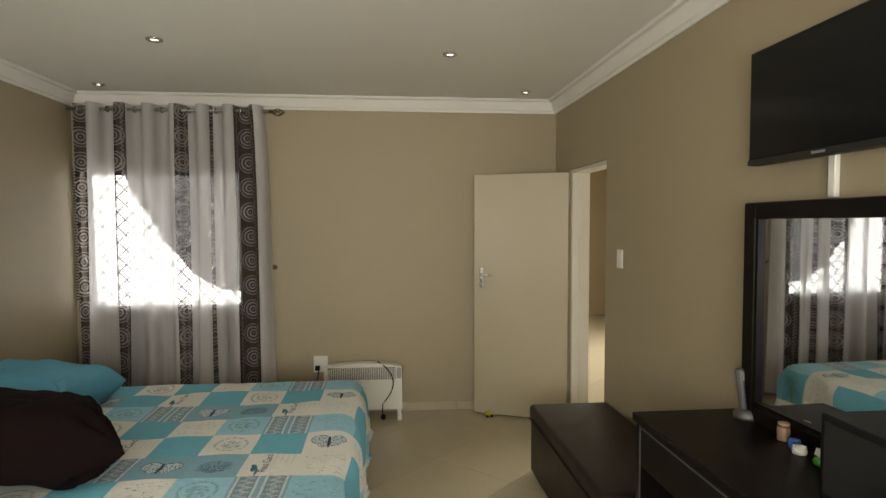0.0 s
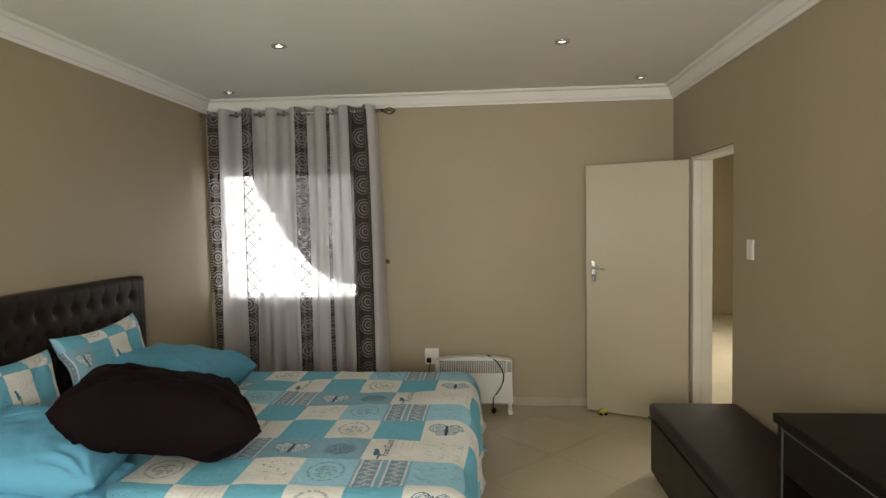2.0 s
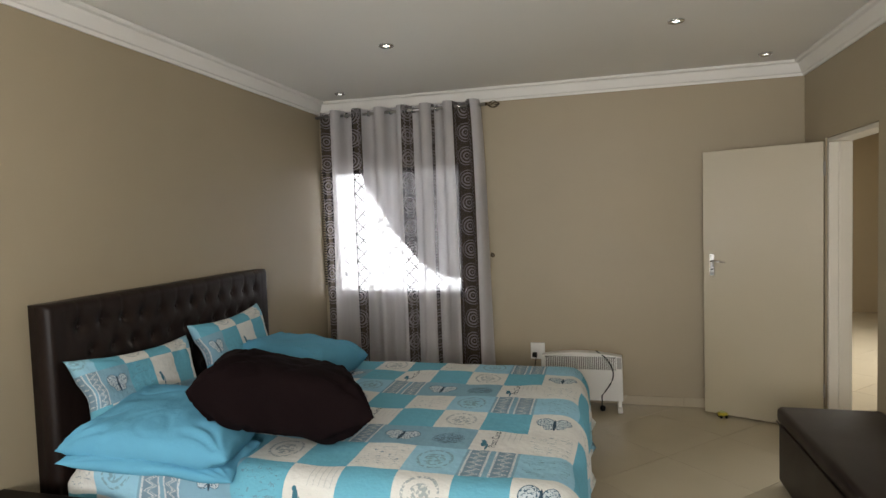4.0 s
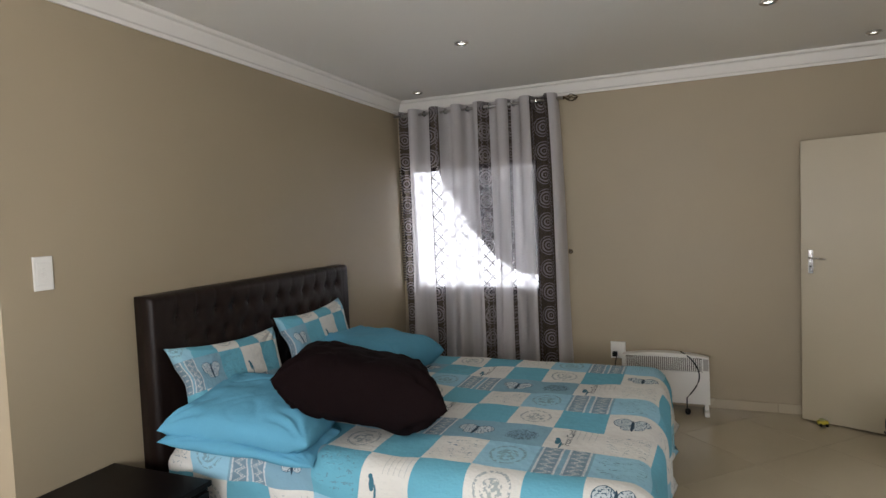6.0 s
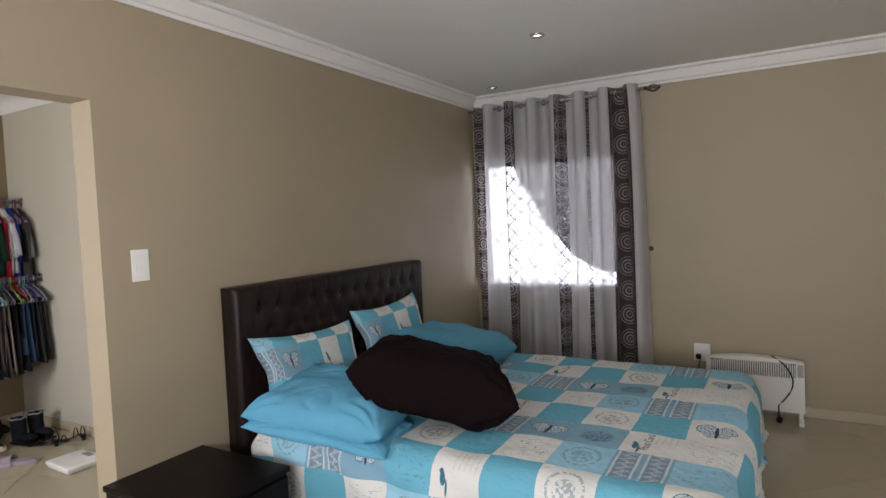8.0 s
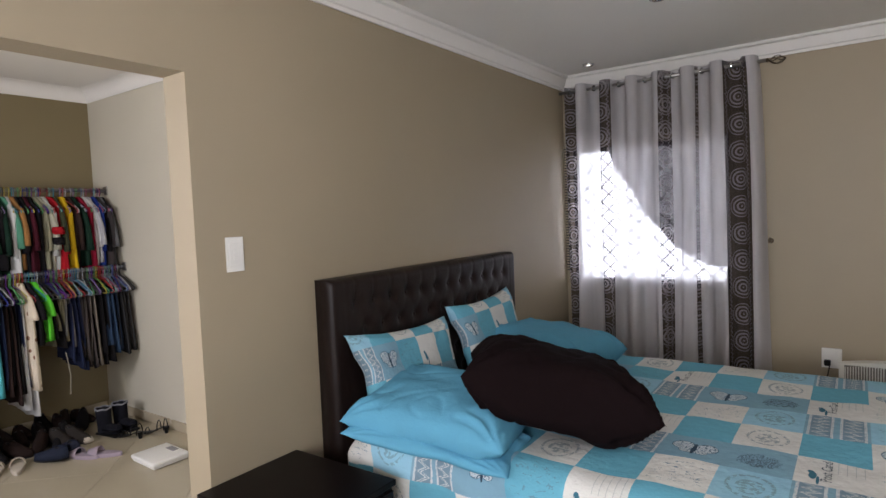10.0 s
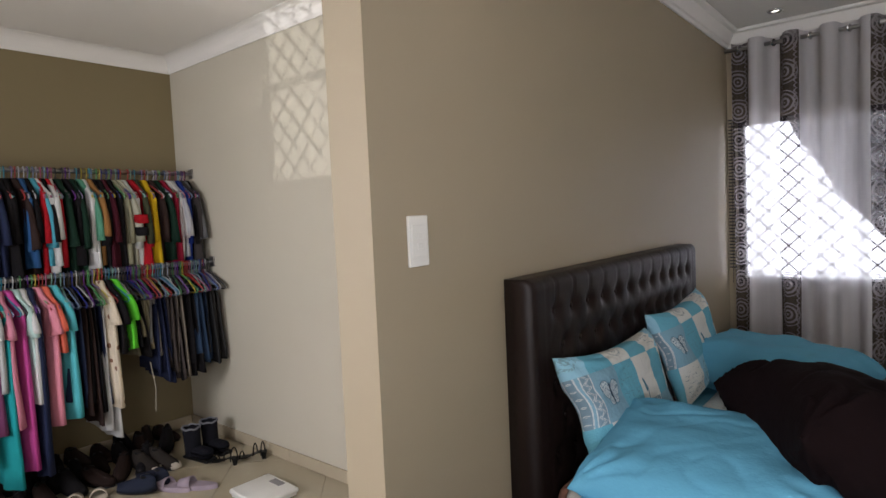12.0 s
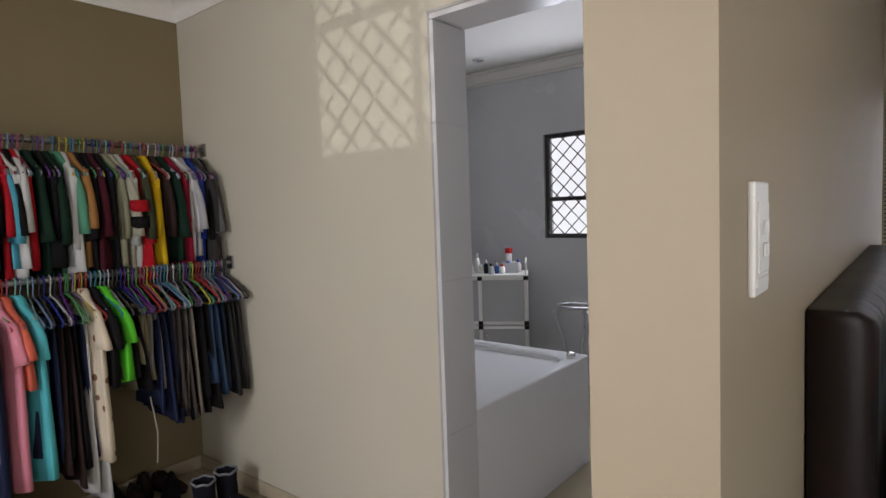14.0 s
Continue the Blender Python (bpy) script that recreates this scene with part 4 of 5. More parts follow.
mirror = base("dressing_mirror", (R - 0.027, 2.945, DZ), "rectangular mirror in a wide dark wooden frame", "mirror", rz=2.0)
mw, mh, fw = 0.62, 0.83, 0.062
for nm, b in (("frame_stile", (mw - fw, mw, 0.0, mh)), ("frame_stile", (-mw, -mw + fw, 0.0, mh)), ("frame_rail", (-mw + fw, mw - fw, mh - fw, mh)), ("frame_rail", (-mw + fw, mw - fw, 0.0, fw))):
    part(nm, box(-0.05, -0.004, b[0], b[1], b[2], b[3], 0.006), WENGE, mirror)
for b in ((mw - fw - 0.012, mw - fw, fw, mh - fw), (-mw + fw, -mw + fw + 0.012, fw, mh - fw), (-mw + fw, mw - fw, fw, fw + 0.012)):
    part("bead", box(-0.042, -0.02, b[0], b[1], b[2], b[3], 0.002), WENGE, mirror)
part("mirror_glass", box(-0.026, -0.020, -mw + fw, mw - fw, fw, mh - fw), MIRROR, mirror, "silvered mirror glass")
part("backing", box(-0.018, -0.006, -mw + fw, mw - fw, fw, mh - fw), WENGE, mirror)

tv = base("television", (R - 0.005, 3.185, 1.845), "black flat television mounted on the wall", "television")
part("casing", box(-0.085, -0.035, -0.37, 0.37, 0.0, 0.425, 0.006), BLACK, tv)
part("screen", box(-0.0875, -0.0855, -0.356, 0.356, 0.025, 0.412), SCREEN, tv, "glossy dark screen")
part("lower_bezel", box(-0.089, -0.085, -0.37, 0.37, 0.001, 0.021, 0.001), surface("grey_black_bezel", (0.012, 0.012, 0.013), 0.35), tv)
part("badge", box(-0.090, -0.089, -0.03, 0.03, 0.008, 0.016), SILVER, tv, "plain silver maker's badge")
part("wall_bracket", box(-0.035, 0.0, -0.12, 0.12, 0.1, 0.3, 0.004), STEEL, tv)
conduit = thing("cable_cover", box(R - 0.022, R - 0.002, 3.20, 3.232, 1.712, 1.86, 0.004), PLASTIC, "white cable cover between television and mirror", "cable cover")

phone = base("cordless_phone", (0.60, 3.53, DZ), "silver and black cordless phone standing in its cradle", "telephone", rz=35)
part("cradle", lathe([(0.048, 0.0), (0.05, 0.01), (0.044, 0.028), (0.03, 0.036), (0.012, 0.037)], sides=24), DULL, phone, smooth=True)
hs = part("handset", box(-0.024, 0.024, -0.014, 0.014, 0.03, 0.19, 0.009, segments=3), surface("dull_silver_plastic", (0.085, 0.085, 0.088), 0.45), phone, "silver handset", smooth=True)
hs.matrix_local = pose(0, 0.004, 0, -8, 0, 0)
part("display", box(-0.017, 0.017, -0.0155, -0.014, 0.145, 0.178, 0.0005), surface("grey_phone_display", (0.35, 0.36, 0.34), 0.3), hs)
for r in range(4):
    for c in range(3):
        part("key", box(-0.016 + c * 0.012, -0.008 + c * 0.012, -0.0158, -0.014, 0.065 + r * 0.016, 0.074 + r * 0.016), BLACK, hs)


def small_jar(x, y, r, h, material, cap, label, category="jar", z=None):
    ob = base("jar", (x, y, DZ if z is None else z), label, category)
    part("body", lathe([(r * 0.9, 0), (r, 0.004), (r, h * 0.72), (r * 0.85, h * 0.78)], sides=18), material, ob, smooth=True)
    part("lid", lathe([(r * 0.9, h * 0.78), (r * 0.92, h), (r * 0.5, h + 0.001)], sides=18), cap, ob, smooth=True)
    return ob


AMBER = surface("brown_cream_jar", (0.30, 0.20, 0.13), 0.35)
COBALT = surface("blue_plastic", (0.03, 0.10, 0.36), 0.35)
GREENP = surface("bright_green_plastic", (0.06, 0.42, 0.08), 0.35)
REDP = surface("red_plastic", (0.45, 0.02, 0.02), 0.35)
small_jar(0.585, 3.30, 0.021, 0.06, AMBER, AMBER, "small brown jar on the dressing table")
small_jar(0.57, 3.225, 0.02, 0.03, COBALT, COBALT, "little blue pot on the dressing table", "pot")
small_jar(0.555, 3.18, 0.022, 0.025, PLASTIC, PLASTIC, "little white pot on the dressing table", "pot")
card = base("card", (0.60, 3.13, DZ), "white card leaning against the mirror frame", "card")
part("sheet", box(-0.002, 0.0, -0.04, 0.04, 0.0, 0.06), PLASTIC, card).matrix_local = pose(0, 0, 0, 0, 18, 0)
part("print", box(-0.003, -0.0022, -0.028, -0.008, 0.02, 0.045), BLACK, card).matrix_local = pose(0, 0, 0, 0, 18, 0)
tubeob = thing("lotion_tube", tube([(0.545, 3.09, DZ + 0.014), (0.53, 2.98, DZ + 0.012)], lambda s: 0.014 - 0.004 * s), GREENP, "bright green tube lying on the dressing table", "tube", smooth=True)
speaker = base("speaker_box", (0.50, 2.76, DZ), "black box loudspeaker on the dressing table", "loudspeaker")
part("cabinet", box(-0.10, 0.11, -0.12, 0.14, 0.0, 0.235, 0.006), BLACK, speaker)
part("speaker_grille", box(-0.104, -0.1, -0.1, 0.12, 0.02, 0.215, 0.001), surface("black_speaker_cloth", (0.006, 0.0055, 0.0055), 0.9, fine=600, bump=0.4), speaker)
player = base("disc_player", (0.46, 2.48, DZ), "black media player with a glossy top", "media player")
part("casing", box(-0.12, 0.15, -0.15, 0.13, 0.0, 0.135, 0.004), BLACK, player)
part("glossy_top", box(-0.118, 0.148, -0.148, 0.128, 0.1355, 0.1385, 0.001), surface("teal_gloss_panel", (0.05, 0.10, 0.10), 0.12), player)
for z in (0.04, 0.10):
    part("front_trim", box(-0.1225, -0.12, -0.14, 0.12, z, z + 0.004), SILVER, player)
part("badge", box(-0.1225, -0.12, 0.02, 0.1, 0.118, 0.124), SILVER, player)
toy = base("toy_car", (0.06, 6.22, 0.0), "small yellow toy lying on the tiles by the door", "toy", rz=10)
part("toy_body", box(-0.034, 0.034, -0.018, 0.018, 0.012, 0.04, 0.008), surface("yellow_green_toy", (0.45, 0.38, 0.03), 0.4), toy, smooth=True)
part("toy_cab", box(-0.02, 0.012, -0.015, 0.015, 0.04, 0.052, 0.004), surface("pale_green_toy", (0.40, 0.42, 0.18), 0.4), toy)
for x in (-0.02, 0.02):
    for y in (-0.02, 0.02):
        part("wheel", tube([(x, y - 0.004, 0.011), (x, y + 0.004, 0.011)], 0.011, sides=12), BLACK, toy)


# ---- dressing area ----
random.seed(11)
UX, UZ, LX, LZ = -6.235, 1.85, -6.02, 1.235
for nm, x, z, lab in (("clothes_rail", UX, UZ, "upper steel clothes rail fixed between the walls"), ("clothes_rail", LX, LZ, "lower steel clothes rail packed with hangers")):
    rail = base(nm, (x, 0, z), lab, "clothes rail", "clothes rails")
    part("tube", tube([(0, 0.32, 0), (0, CY - 0.004, 0)], 0.0125, sides=12), STEEL, rail, smooth=True)
    part("wall_flange", box(-0.028, 0.028, CY - 0.010, CY - 0.001, -0.035, 0.035, 0.004), STEEL, rail, "steel end flange with screws")
    for s in (-0.018, 0.018):
        part("screw", tube([(s, CY - 0.013, 0.022), (s, CY - 0.010, 0.022)], 0.004), CHROME, rail)

HANGER_COLOURS = [(0.02, 0.03, 0.30), (0.16, 0.02, 0.30), (0.45, 0.03, 0.03), (0.03, 0.30, 0.42), (0.60, 0.60, 0.62), (0.10, 0.35, 0.12), (0.45, 0.10, 0.20), (0.30, 0.55, 0.48), (0.05, 0.05, 0.06), (0.30, 0.22, 0.45), (0.62, 0.50, 0.05), (0.20, 0.28, 0.45)]


def hanger_mesh(colour):
    bm = bmesh.new()
    hook = [(0.0135 * math.cos(a), 0, 0.003 + 0.0165 * math.sin(a)) for a in [math.radians(d) for d in range(-30, 200, 23)]]
    hook = list(reversed(hook))
    tube(hook[:1] + hook, 0.0032, bm, 6)
    tube([hook[-1], (0.008, 0, -0.022), (0.0, 0, -0.04), (0, 0, -0.07)], 0.0032, bm, 6)
    tube([(-0.205, 0, -0.165), (-0.19, 0, -0.15), (-0.06, 0, -0.085), (0, 0, -0.068), (0.06, 0, -0.085), (0.19, 0, -0.15), (0.205, 0, -0.165)], 0.0048, bm, 6)
    tube([(-0.205, 0, -0.165), (-0.19, 0, -0.178), (0.19, 0, -0.178), (0.205, 0, -0.165)], 0.0042, bm, 6)
    return mesh_of("clothes_hanger", bm, surface("hanger_plastic", tuple(0.6 * c for c in colour), 0.4, var=0.05), True)


HANGERS = [(hanger_mesh(c), n) for c, n in zip(HANGER_COLOURS, ("blue", "purple", "red", "teal", "white", "green", "maroon", "mint", "black", "lilac", "yellow", "slate blue"))]


def hang(rail_x, rail_z, y, turn, pick):
    me, word = HANGERS[pick % len(HANGERS)]
    ob = tagged(new("clothes_hanger", me), word + " plastic clothes hanger on the steel rail", "hanger", "clothes hangers")
    ob.matrix_world = pose(rail_x, y, rail_z, 0, 0, turn)
    return ob


def cloth_rings(levels, seed, n=26, fold=0.017, lean=0.0):
    """levels: (z, half width, half thickness, centre shift)."""
    rings = []
    for k, (z, w, t, c) in enumerate(levels):
        ring = []
        depth = k / (len(levels) - 1)
        for i in range(n):
            a = 2 * math.pi * i / n
            x = c + w * math.copysign(abs(math.cos(a)) ** 0.7, math.cos(a))
            y = t * math.copysign(abs(math.sin(a)) ** 0.8, math.sin(a))
            y += fold * depth * math.sin(x * 42 + seed * 3) + fold * 0.8 * depth * noise.noise((x * 9 + seed, z * 2.5, seed)) + lean * depth
            x += 0.012 * depth * noise.noise((z * 5, seed, 2.0))
            sag = 0.035 * depth ** 3 * noise.noise((x * 7 + seed * 2, seed, 3.0))
            ring.append((x, y, z + sag))
        rings.append(ring)
    return rings


def shirt(at, turn, colour, word, length, width, seed, kind="shirt", sleeve=0.20, trim=None):
    ob = base(kind, at, word, kind, "hanging clothes", rz=turn)
    top = -0.062
    lv = [(top + 0.012, 0.045, 0.016, 0), (top, 0.065, 0.02, 0), (top - 0.03, 0.10, 0.020, 0), (top - 0.075, width * 0.86, 0.020, 0), (top - 0.12, width * 1.04, 0.022, 0)]
    for i in range(1, 7):
        s = i / 6
        lv.append((top - 0.12 - (length - 0.12) * s, width * (1 + 0.06 * s * math.sin(seed)), 0.022 + 0.006 * s, 0.02 * s * math.sin(seed * 2)))
    part("body", rings_mesh(cloth_rings(lv, seed)), cloth(colour), ob, smooth=True)
    if sleeve:
        for sgn in (1, -1):
            sl = []
            for i in range(6):
                s = i / 5
                x = sgn * (width * 0.82 + 0.035 * math.sin(min(1, s * 1.2) * math.pi * 0.5) + 0.03 * s * math.sin(seed * 3))
                sl.append((top - 0.075 - sleeve * s, 0.024 + 0.016 * min(1, 3 * s) + 0.006 * math.sin(seed + i), 0.014 + 0.006 * s, x))
            piece = part("sleeve", rings_mesh(cloth_rings(sl, seed + sgn, 12, 0.008)), cloth(colour), ob, smooth=True)
            if trim and sgn > 0:
                for k, tc in enumerate(trim):
                    z = top - 0.06 - sleeve * (0.45 + 0.22 * k)
                    x = sgn * (width * 0.80 + 0.062)
                    band = cloth_rings([(z, 0.050, 0.032, x), (z - 0.018, 0.050, 0.033, x + 0.002), (z - 0.036, 0.050, 0.034, x + 0.004)], seed + sgn, 12, 0.002)
                    part("sleeve_stripe", rings_mesh(band), cloth(tc), piece, smooth=True)
    return ob


def trousers(at, turn, colour, word, length, width, seed):
    ob = base("trousers", at, word, "trousers", "hanging clothes", rz=turn)
    for s, sh in ((1, 0.013), (-1, -0.013)):
        lv = [(-0.172, width * 0.8, 0.007, 0)]
        for i in range(1, 8):
            q = i / 7
            lv.append((-0.172 - (length + 0.03 * s) * q, width * (0.85 + 0.22 * q), 0.010 + 0.006 * q, 0.02 * q * math.sin(seed)))
        leg = part("leg", rings_mesh(cloth_rings(lv, seed + s, 16, 0.010, sh)), cloth(colour), ob, smooth=True)
        leg.location = (0, sh, 0)
    part("fold", tube([(-width * 0.82, 0, -0.172), (width * 0.82, 0, -0.172)], 0.020, sides=10), cloth(colour), ob, smooth=True)
    return ob


BLK, DGN, NAVY, BRN, MAR, GRY, WHT, RED = (0.012, 0.011, 0.012), (0.012, 0.03, 0.02), (0.02, 0.026, 0.06), (0.035, 0.022, 0.02), (0.06, 0.012, 0.02), (0.12, 0.12, 0.125), (0.55, 0.55, 0.54), (0.34, 0.012, 0.018)
upper = [("black", BLK, 0.20), ("black striped", BRN, 0.22), ("royal blue", (0.03, 0.09, 0.22), 0.22), ("dark", BLK, 0.2), ("sky blue", (0.08, 0.33, 0.44), 0.22), ("white", WHT, 0.2), ("red", RED, 0.2), ("black", BLK, 0.2), ("dark red", RED, 0.34), ("white hooded", WHT, 0.18), ("black green", DGN, 0.24), ("black", BLK, 0.22), ("dark green", DGN, 0.24), ("green and white", (0.09, 0.26, 0.17), 0.2), ("white", WHT, 0.26), ("ochre", (0.30, 0.15, 0.05), 0.18), ("black", BLK, 0.22), ("black", BLK, 0.24), ("plum black", MAR, 0.22), ("black", BLK, 0.24), ("khaki", (0.26, 0.25, 0.17), 0.24), ("pale khaki", (0.36, 0.35, 0.27), 0.22), ("pale grey striped", (0.44, 0.44, 0.42), 0.26), ("red", RED, 0.26), ("dark olive", (0.05, 0.055, 0.03), 0.22), ("yellow", (0.62, 0.40, 0.012), 0.23), ("brown black", BRN, 0.22), ("dark green", DGN, 0.24), ("crimson", (0.22, 0.012, 0.03), 0.24), ("white", WHT, 0.2), ("light grey", (0.38, 0.38, 0.40), 0.2), ("royal blue", (0.02, 0.04, 0.22), 0.26), ("charcoal", (0.04, 0.035, 0.035), 0.22), ("grey", GRY, 0.24), ("black", BLK, 0.26)]
UPPER_STOPS = ((-10, 2.47), (0, 2.82), (2, 2.89), (4, 2.94), (9, 3.035), (13, 3.185), (19, 3.355), (22, 3.44), (25, 3.575), (31, 3.80), (34, 3.87))
LOWER_STOPS = ((0, 2.52), (11, 2.90), (13, 2.99), (16, 3.11), (19, 3.19), (21, 3.265), (26, 3.44), (39, 3.86))


def hang_at(i, stops):
    """The place along the rail of hanger i, bunched as the clothes hang."""
    for (a, ya), (b, yb) in zip(stops, stops[1:]):
        if i <= b:
            return ya + (yb - ya) * (i - a) / (b - a)
    return stops[-1][1]


step = 0.035
pick = 3
for k in range(10):
    upper.insert(0, (("black", BLK, 0.2), ("navy", NAVY, 0.2), ("maroon", MAR, 0.2))[k % 3])
for i, (word, col, slv) in enumerate(upper):
    y = hang_at(i - 10, UPPER_STOPS)
    turn = random.uniform(-9, 9)
    shirt((UX, y, UZ), turn, col, word + " shirt on a hanger on the upper rail", random.uniform(0.50, 0.60), random.uniform(0.190, 0.205), i * 1.37, sleeve=slv + 0.09, trim=(RED, BLK) if word == "pale grey striped" else None)
    pick = (pick * 5 + 7 + i) % 12
    hang(UX, UZ, y, turn, pick)
    if i % 2:
        hang(UX, UZ, y + step * 0.5, random.uniform(-8, 8), pick + 5)

lower = [("s", "pale pink", (0.55, 0.36, 0.40), 0.85), ("s", "bright red", RED, 0.35), ("s", "plum", (0.16, 0.05, 0.12), 0.72), ("s", "light grey", (0.42, 0.44, 0.45), 0.5), ("s", "teal", (0.02, 0.28, 0.30), 1.02), ("s", "pink striped", (0.52, 0.20, 0.27), 0.72), ("s", "magenta", (0.42, 0.06, 0.24), 0.95), ("s", "pale mint", (0.40, 0.55, 0.52), 0.45), ("s", "white", WHT, 0.6), ("s", "navy", NAVY, 1.0), ("s", "rose pink", (0.60, 0.22, 0.28), 0.74), ("s", "coral", (0.60, 0.13, 0.08), 0.34), ("s", "aqua", (0.09, 0.42, 0.47), 0.74), 
         ("t", "dark navy", NAVY, 0.55), ("t", "slate blue", (0.04, 0.055, 0.12), 0.56), ("t", "dark brown", BRN, 0.66), ("t", "black", BLK, 0.60), ("t", "navy", NAVY, 0.56), ("t", "white", WHT, 0.78), ("s", "cream spotted", (0.60, 0.52, 0.40), 0.72), ("s", "black", BLK, 0.42), ("s", "bright green", (0.10, 0.50, 0.03), 0.40), ("t", "camouflage", (0.10, 0.09, 0.06), 0.32), ("t", "black", BLK, 0.32), ("t", "khaki", (0.24, 0.21, 0.13), 0.28), ("t", "khaki", (0.27, 0.24, 0.16), 0.28), ("t", "grey camouflage", (0.20, 0.19, 0.18), 0.32), ("t", "navy", NAVY, 0.50), ("t", "dark navy", NAVY, 0.52), ("t", "grey brown", (0.06, 0.05, 0.048), 0.50), ("t", "grey brown", (0.07, 0.058, 0.055), 0.52), ("t", "black", BLK, 0.52), ("t", "taupe", (0.20, 0.17, 0.14), 0.52), ("t", "black", BLK, 0.52), ("t", "black", BLK, 0.50), ("t", "denim blue", (0.035, 0.06, 0.11), 0.44), ("t", "denim blue", (0.045, 0.075, 0.13), 0.44), ("t", "dark denim", (0.02, 0.032, 0.06), 0.44), ("t", "charcoal", (0.03, 0.03, 0.032), 0.46), ("t", "dark grey", (0.035, 0.033, 0.032), 0.46)]
for i, (kind, word, col, ln) in enumerate(lower):
    y = hang_at(i, LOWER_STOPS)
    turn = random.uniform(-8, 8) - (6 if i > 30 else 0)
    if kind == "s":
        shirt((LX, y, LZ), turn, col, word + " long top on a hanger on the lower rail", ln, random.uniform(0.190, 0.21), i * 2.11, kind="dress" if ln > 0.7 else "top", sleeve=0.15 if ln < 0.8 else 0.0)
    else:
        trousers((LX, y, LZ), turn, col, word + " trousers folded over a hanger on the lower rail", ln, random.uniform(0.145, 0.17), i * 1.7)
    pick = (pick * 7 + 5 + i) % 12
    hang(LX, LZ, y, turn, pick)
    hang(LX, LZ, y + step * 0.5, random.uniform(-10, 10), pick + 4)
for k, (y, t) in enumerate(((3.845, -18), (3.822, -13))):
    hang(LX, LZ, y, t, 2 if k == 0 else 0)
for y in (3.40,):
    thing("drawstring", tube([(LX + 0.12, y, 0.66), (LX + 0.165, y + 0.004, 0.5), (LX + 0.16, y - 0.004, 0.36)], 0.004, sides=6), cloth((0.28, 0.25, 0.2)), "loose drawstring hanging below the trousers", "drawstring")


def shoe(at, turn, colour, word, length=0.26, heel=0.03, height=0.09):
    ob = base("shoe", at, word, "shoe", "shoes under the clothes", rz=turn)
    sole, body = [], []
    for i in range(13):
        s = i / 12
        x = (s - 0.5) * length
        w = 0.030 + 0.014 * math.sin(s * math.pi) + 0.006 * s
        w *= (max(0.0, 1 - (2 * s - 1) ** 8)) ** 0.5 * 0.9 + 0.1
        hh = height * (1 - 0.62 * max(0, (s - 0.35) / 0.65) ** 0.8) * (0.75 + 0.25 * min(1, s / 0.15))
        zz = heel * (1 - s) ** 2
        sole.append([(x, w * math.cos(a) * 1.06, 0.002 + zz + 0.012 * (math.sin(a) > 0)) for a in [k * math.pi / 5 + 0.01 for k in range(10)]])
        body.append([(x, w * math.cos(a), 0.012 + zz + max(0, math.sin(a)) * hh) for a in [k * math.pi / 7 for k in range(14)]])
    part("upper", rings_mesh(body), cloth(colour), ob, smooth=True)
    part("sole", rings_mesh(sole), BLACK if sum(colour) < 1 else PLASTIC, ob)
    part("opening", lathe([(0.001, height * 0.93), (0.026, height * 0.94), (0.028, height * 0.86), (0.024, height * 0.8)], (-length * 0.24, 0, 0.012 + heel * 0.55), 14), BLACK, ob, smooth=True)
    return ob


def slide(at, turn, colour, word):
    ob = base("slide_sandal", at, word, "sandal", "shoes under the clothes", rz=turn)
    ring = [[(x * k, y * k2, z) for x, y in [((s - 0.0) * 1.0, w) for s, w in [(0.125 * math.cos(a), (0.040 + 0.008 * math.cos(a)) * math.sin(a)) for a in [i * math.pi / 10 for i in range(20)]]]] for k, k2, z in ((0.97, 0.94, 0.0), (1.0, 1.0, 0.006), (1.0, 1.0, 0.02), (0.96, 0.94, 0.026))]
    part("sole", rings_mesh(ring), cloth(colour), ob, smooth=False)
    strap = [[(0.02 + 0.07 * u + 0.01 * math.sin(a), (0.047 - 0.006 * u) * math.cos(a), 0.018 + 0.052 * math.sin(a) * (1 - 0.35 * u)) for a in [i * math.pi / 10 for i in range(11)]] for u in (0.0, 0.5, 1.0)]
    piece = part("strap", rings_mesh(strap, closed=False), cloth(colour), ob, smooth=True)
    sol = piece.modifiers.new("thickness", "SOLIDIFY")
    sol.thickness = 0.006
    return ob


LILAC, CREAM = (0.34, 0.28, 0.33), (0.50, 0.44, 0.36)
slide((-5.50, 3.30, 0), 200, LILAC, "lilac rubber slide sandal on the tiles")
slide((-5.40, 3.39, 0), 215, LILAC, "lilac rubber slide sandal on the tiles")
slide((-5.68, 2.98, 0), 160, CREAM, "cream strapped sandal in the front row")
slide((-5.72, 2.87, 0), 155, CREAM, "cream strapped sandal in the front row")
slide((-5.72, 2.72, 0), 165, (0.20, 0.15, 0.17), "mauve sandal in the front row")
slide((-5.70, 2.58, 0), 160, LILAC, "lilac sandal in the front row")
shoe((-5.63, 3.16, 0), 205, (0.02, 0.024, 0.04), "dark blue shoe standing on the tiles", heel=0.02)
shoe((-5.66, 3.26, 0), 195, (0.02, 0.022, 0.035), "dark blue shoe standing on the tiles", heel=0.02)
for i in range(34):
    col = random.choice([BLK, BLK, BRN, (0.022, 0.014, 0.012), BLK, (0.04, 0.03, 0.026)])
    x, y = -6.33 + 0.19 * (i % 3) + random.uniform(-0.02, 0.02), 2.30 + 0.135 * (i // 3 * 1.0) + 0.05 * (i % 3)
    if y < 3.68 and not (x > -6.0 and y > 3.4):
        shoe((x, y, 0), random.uniform(-40, 20), col, "dark shoe among the pile under the clothes", heel=random.choice([0.0, 0.02, 0.05]), height=random.uniform(0.07, 0.11))
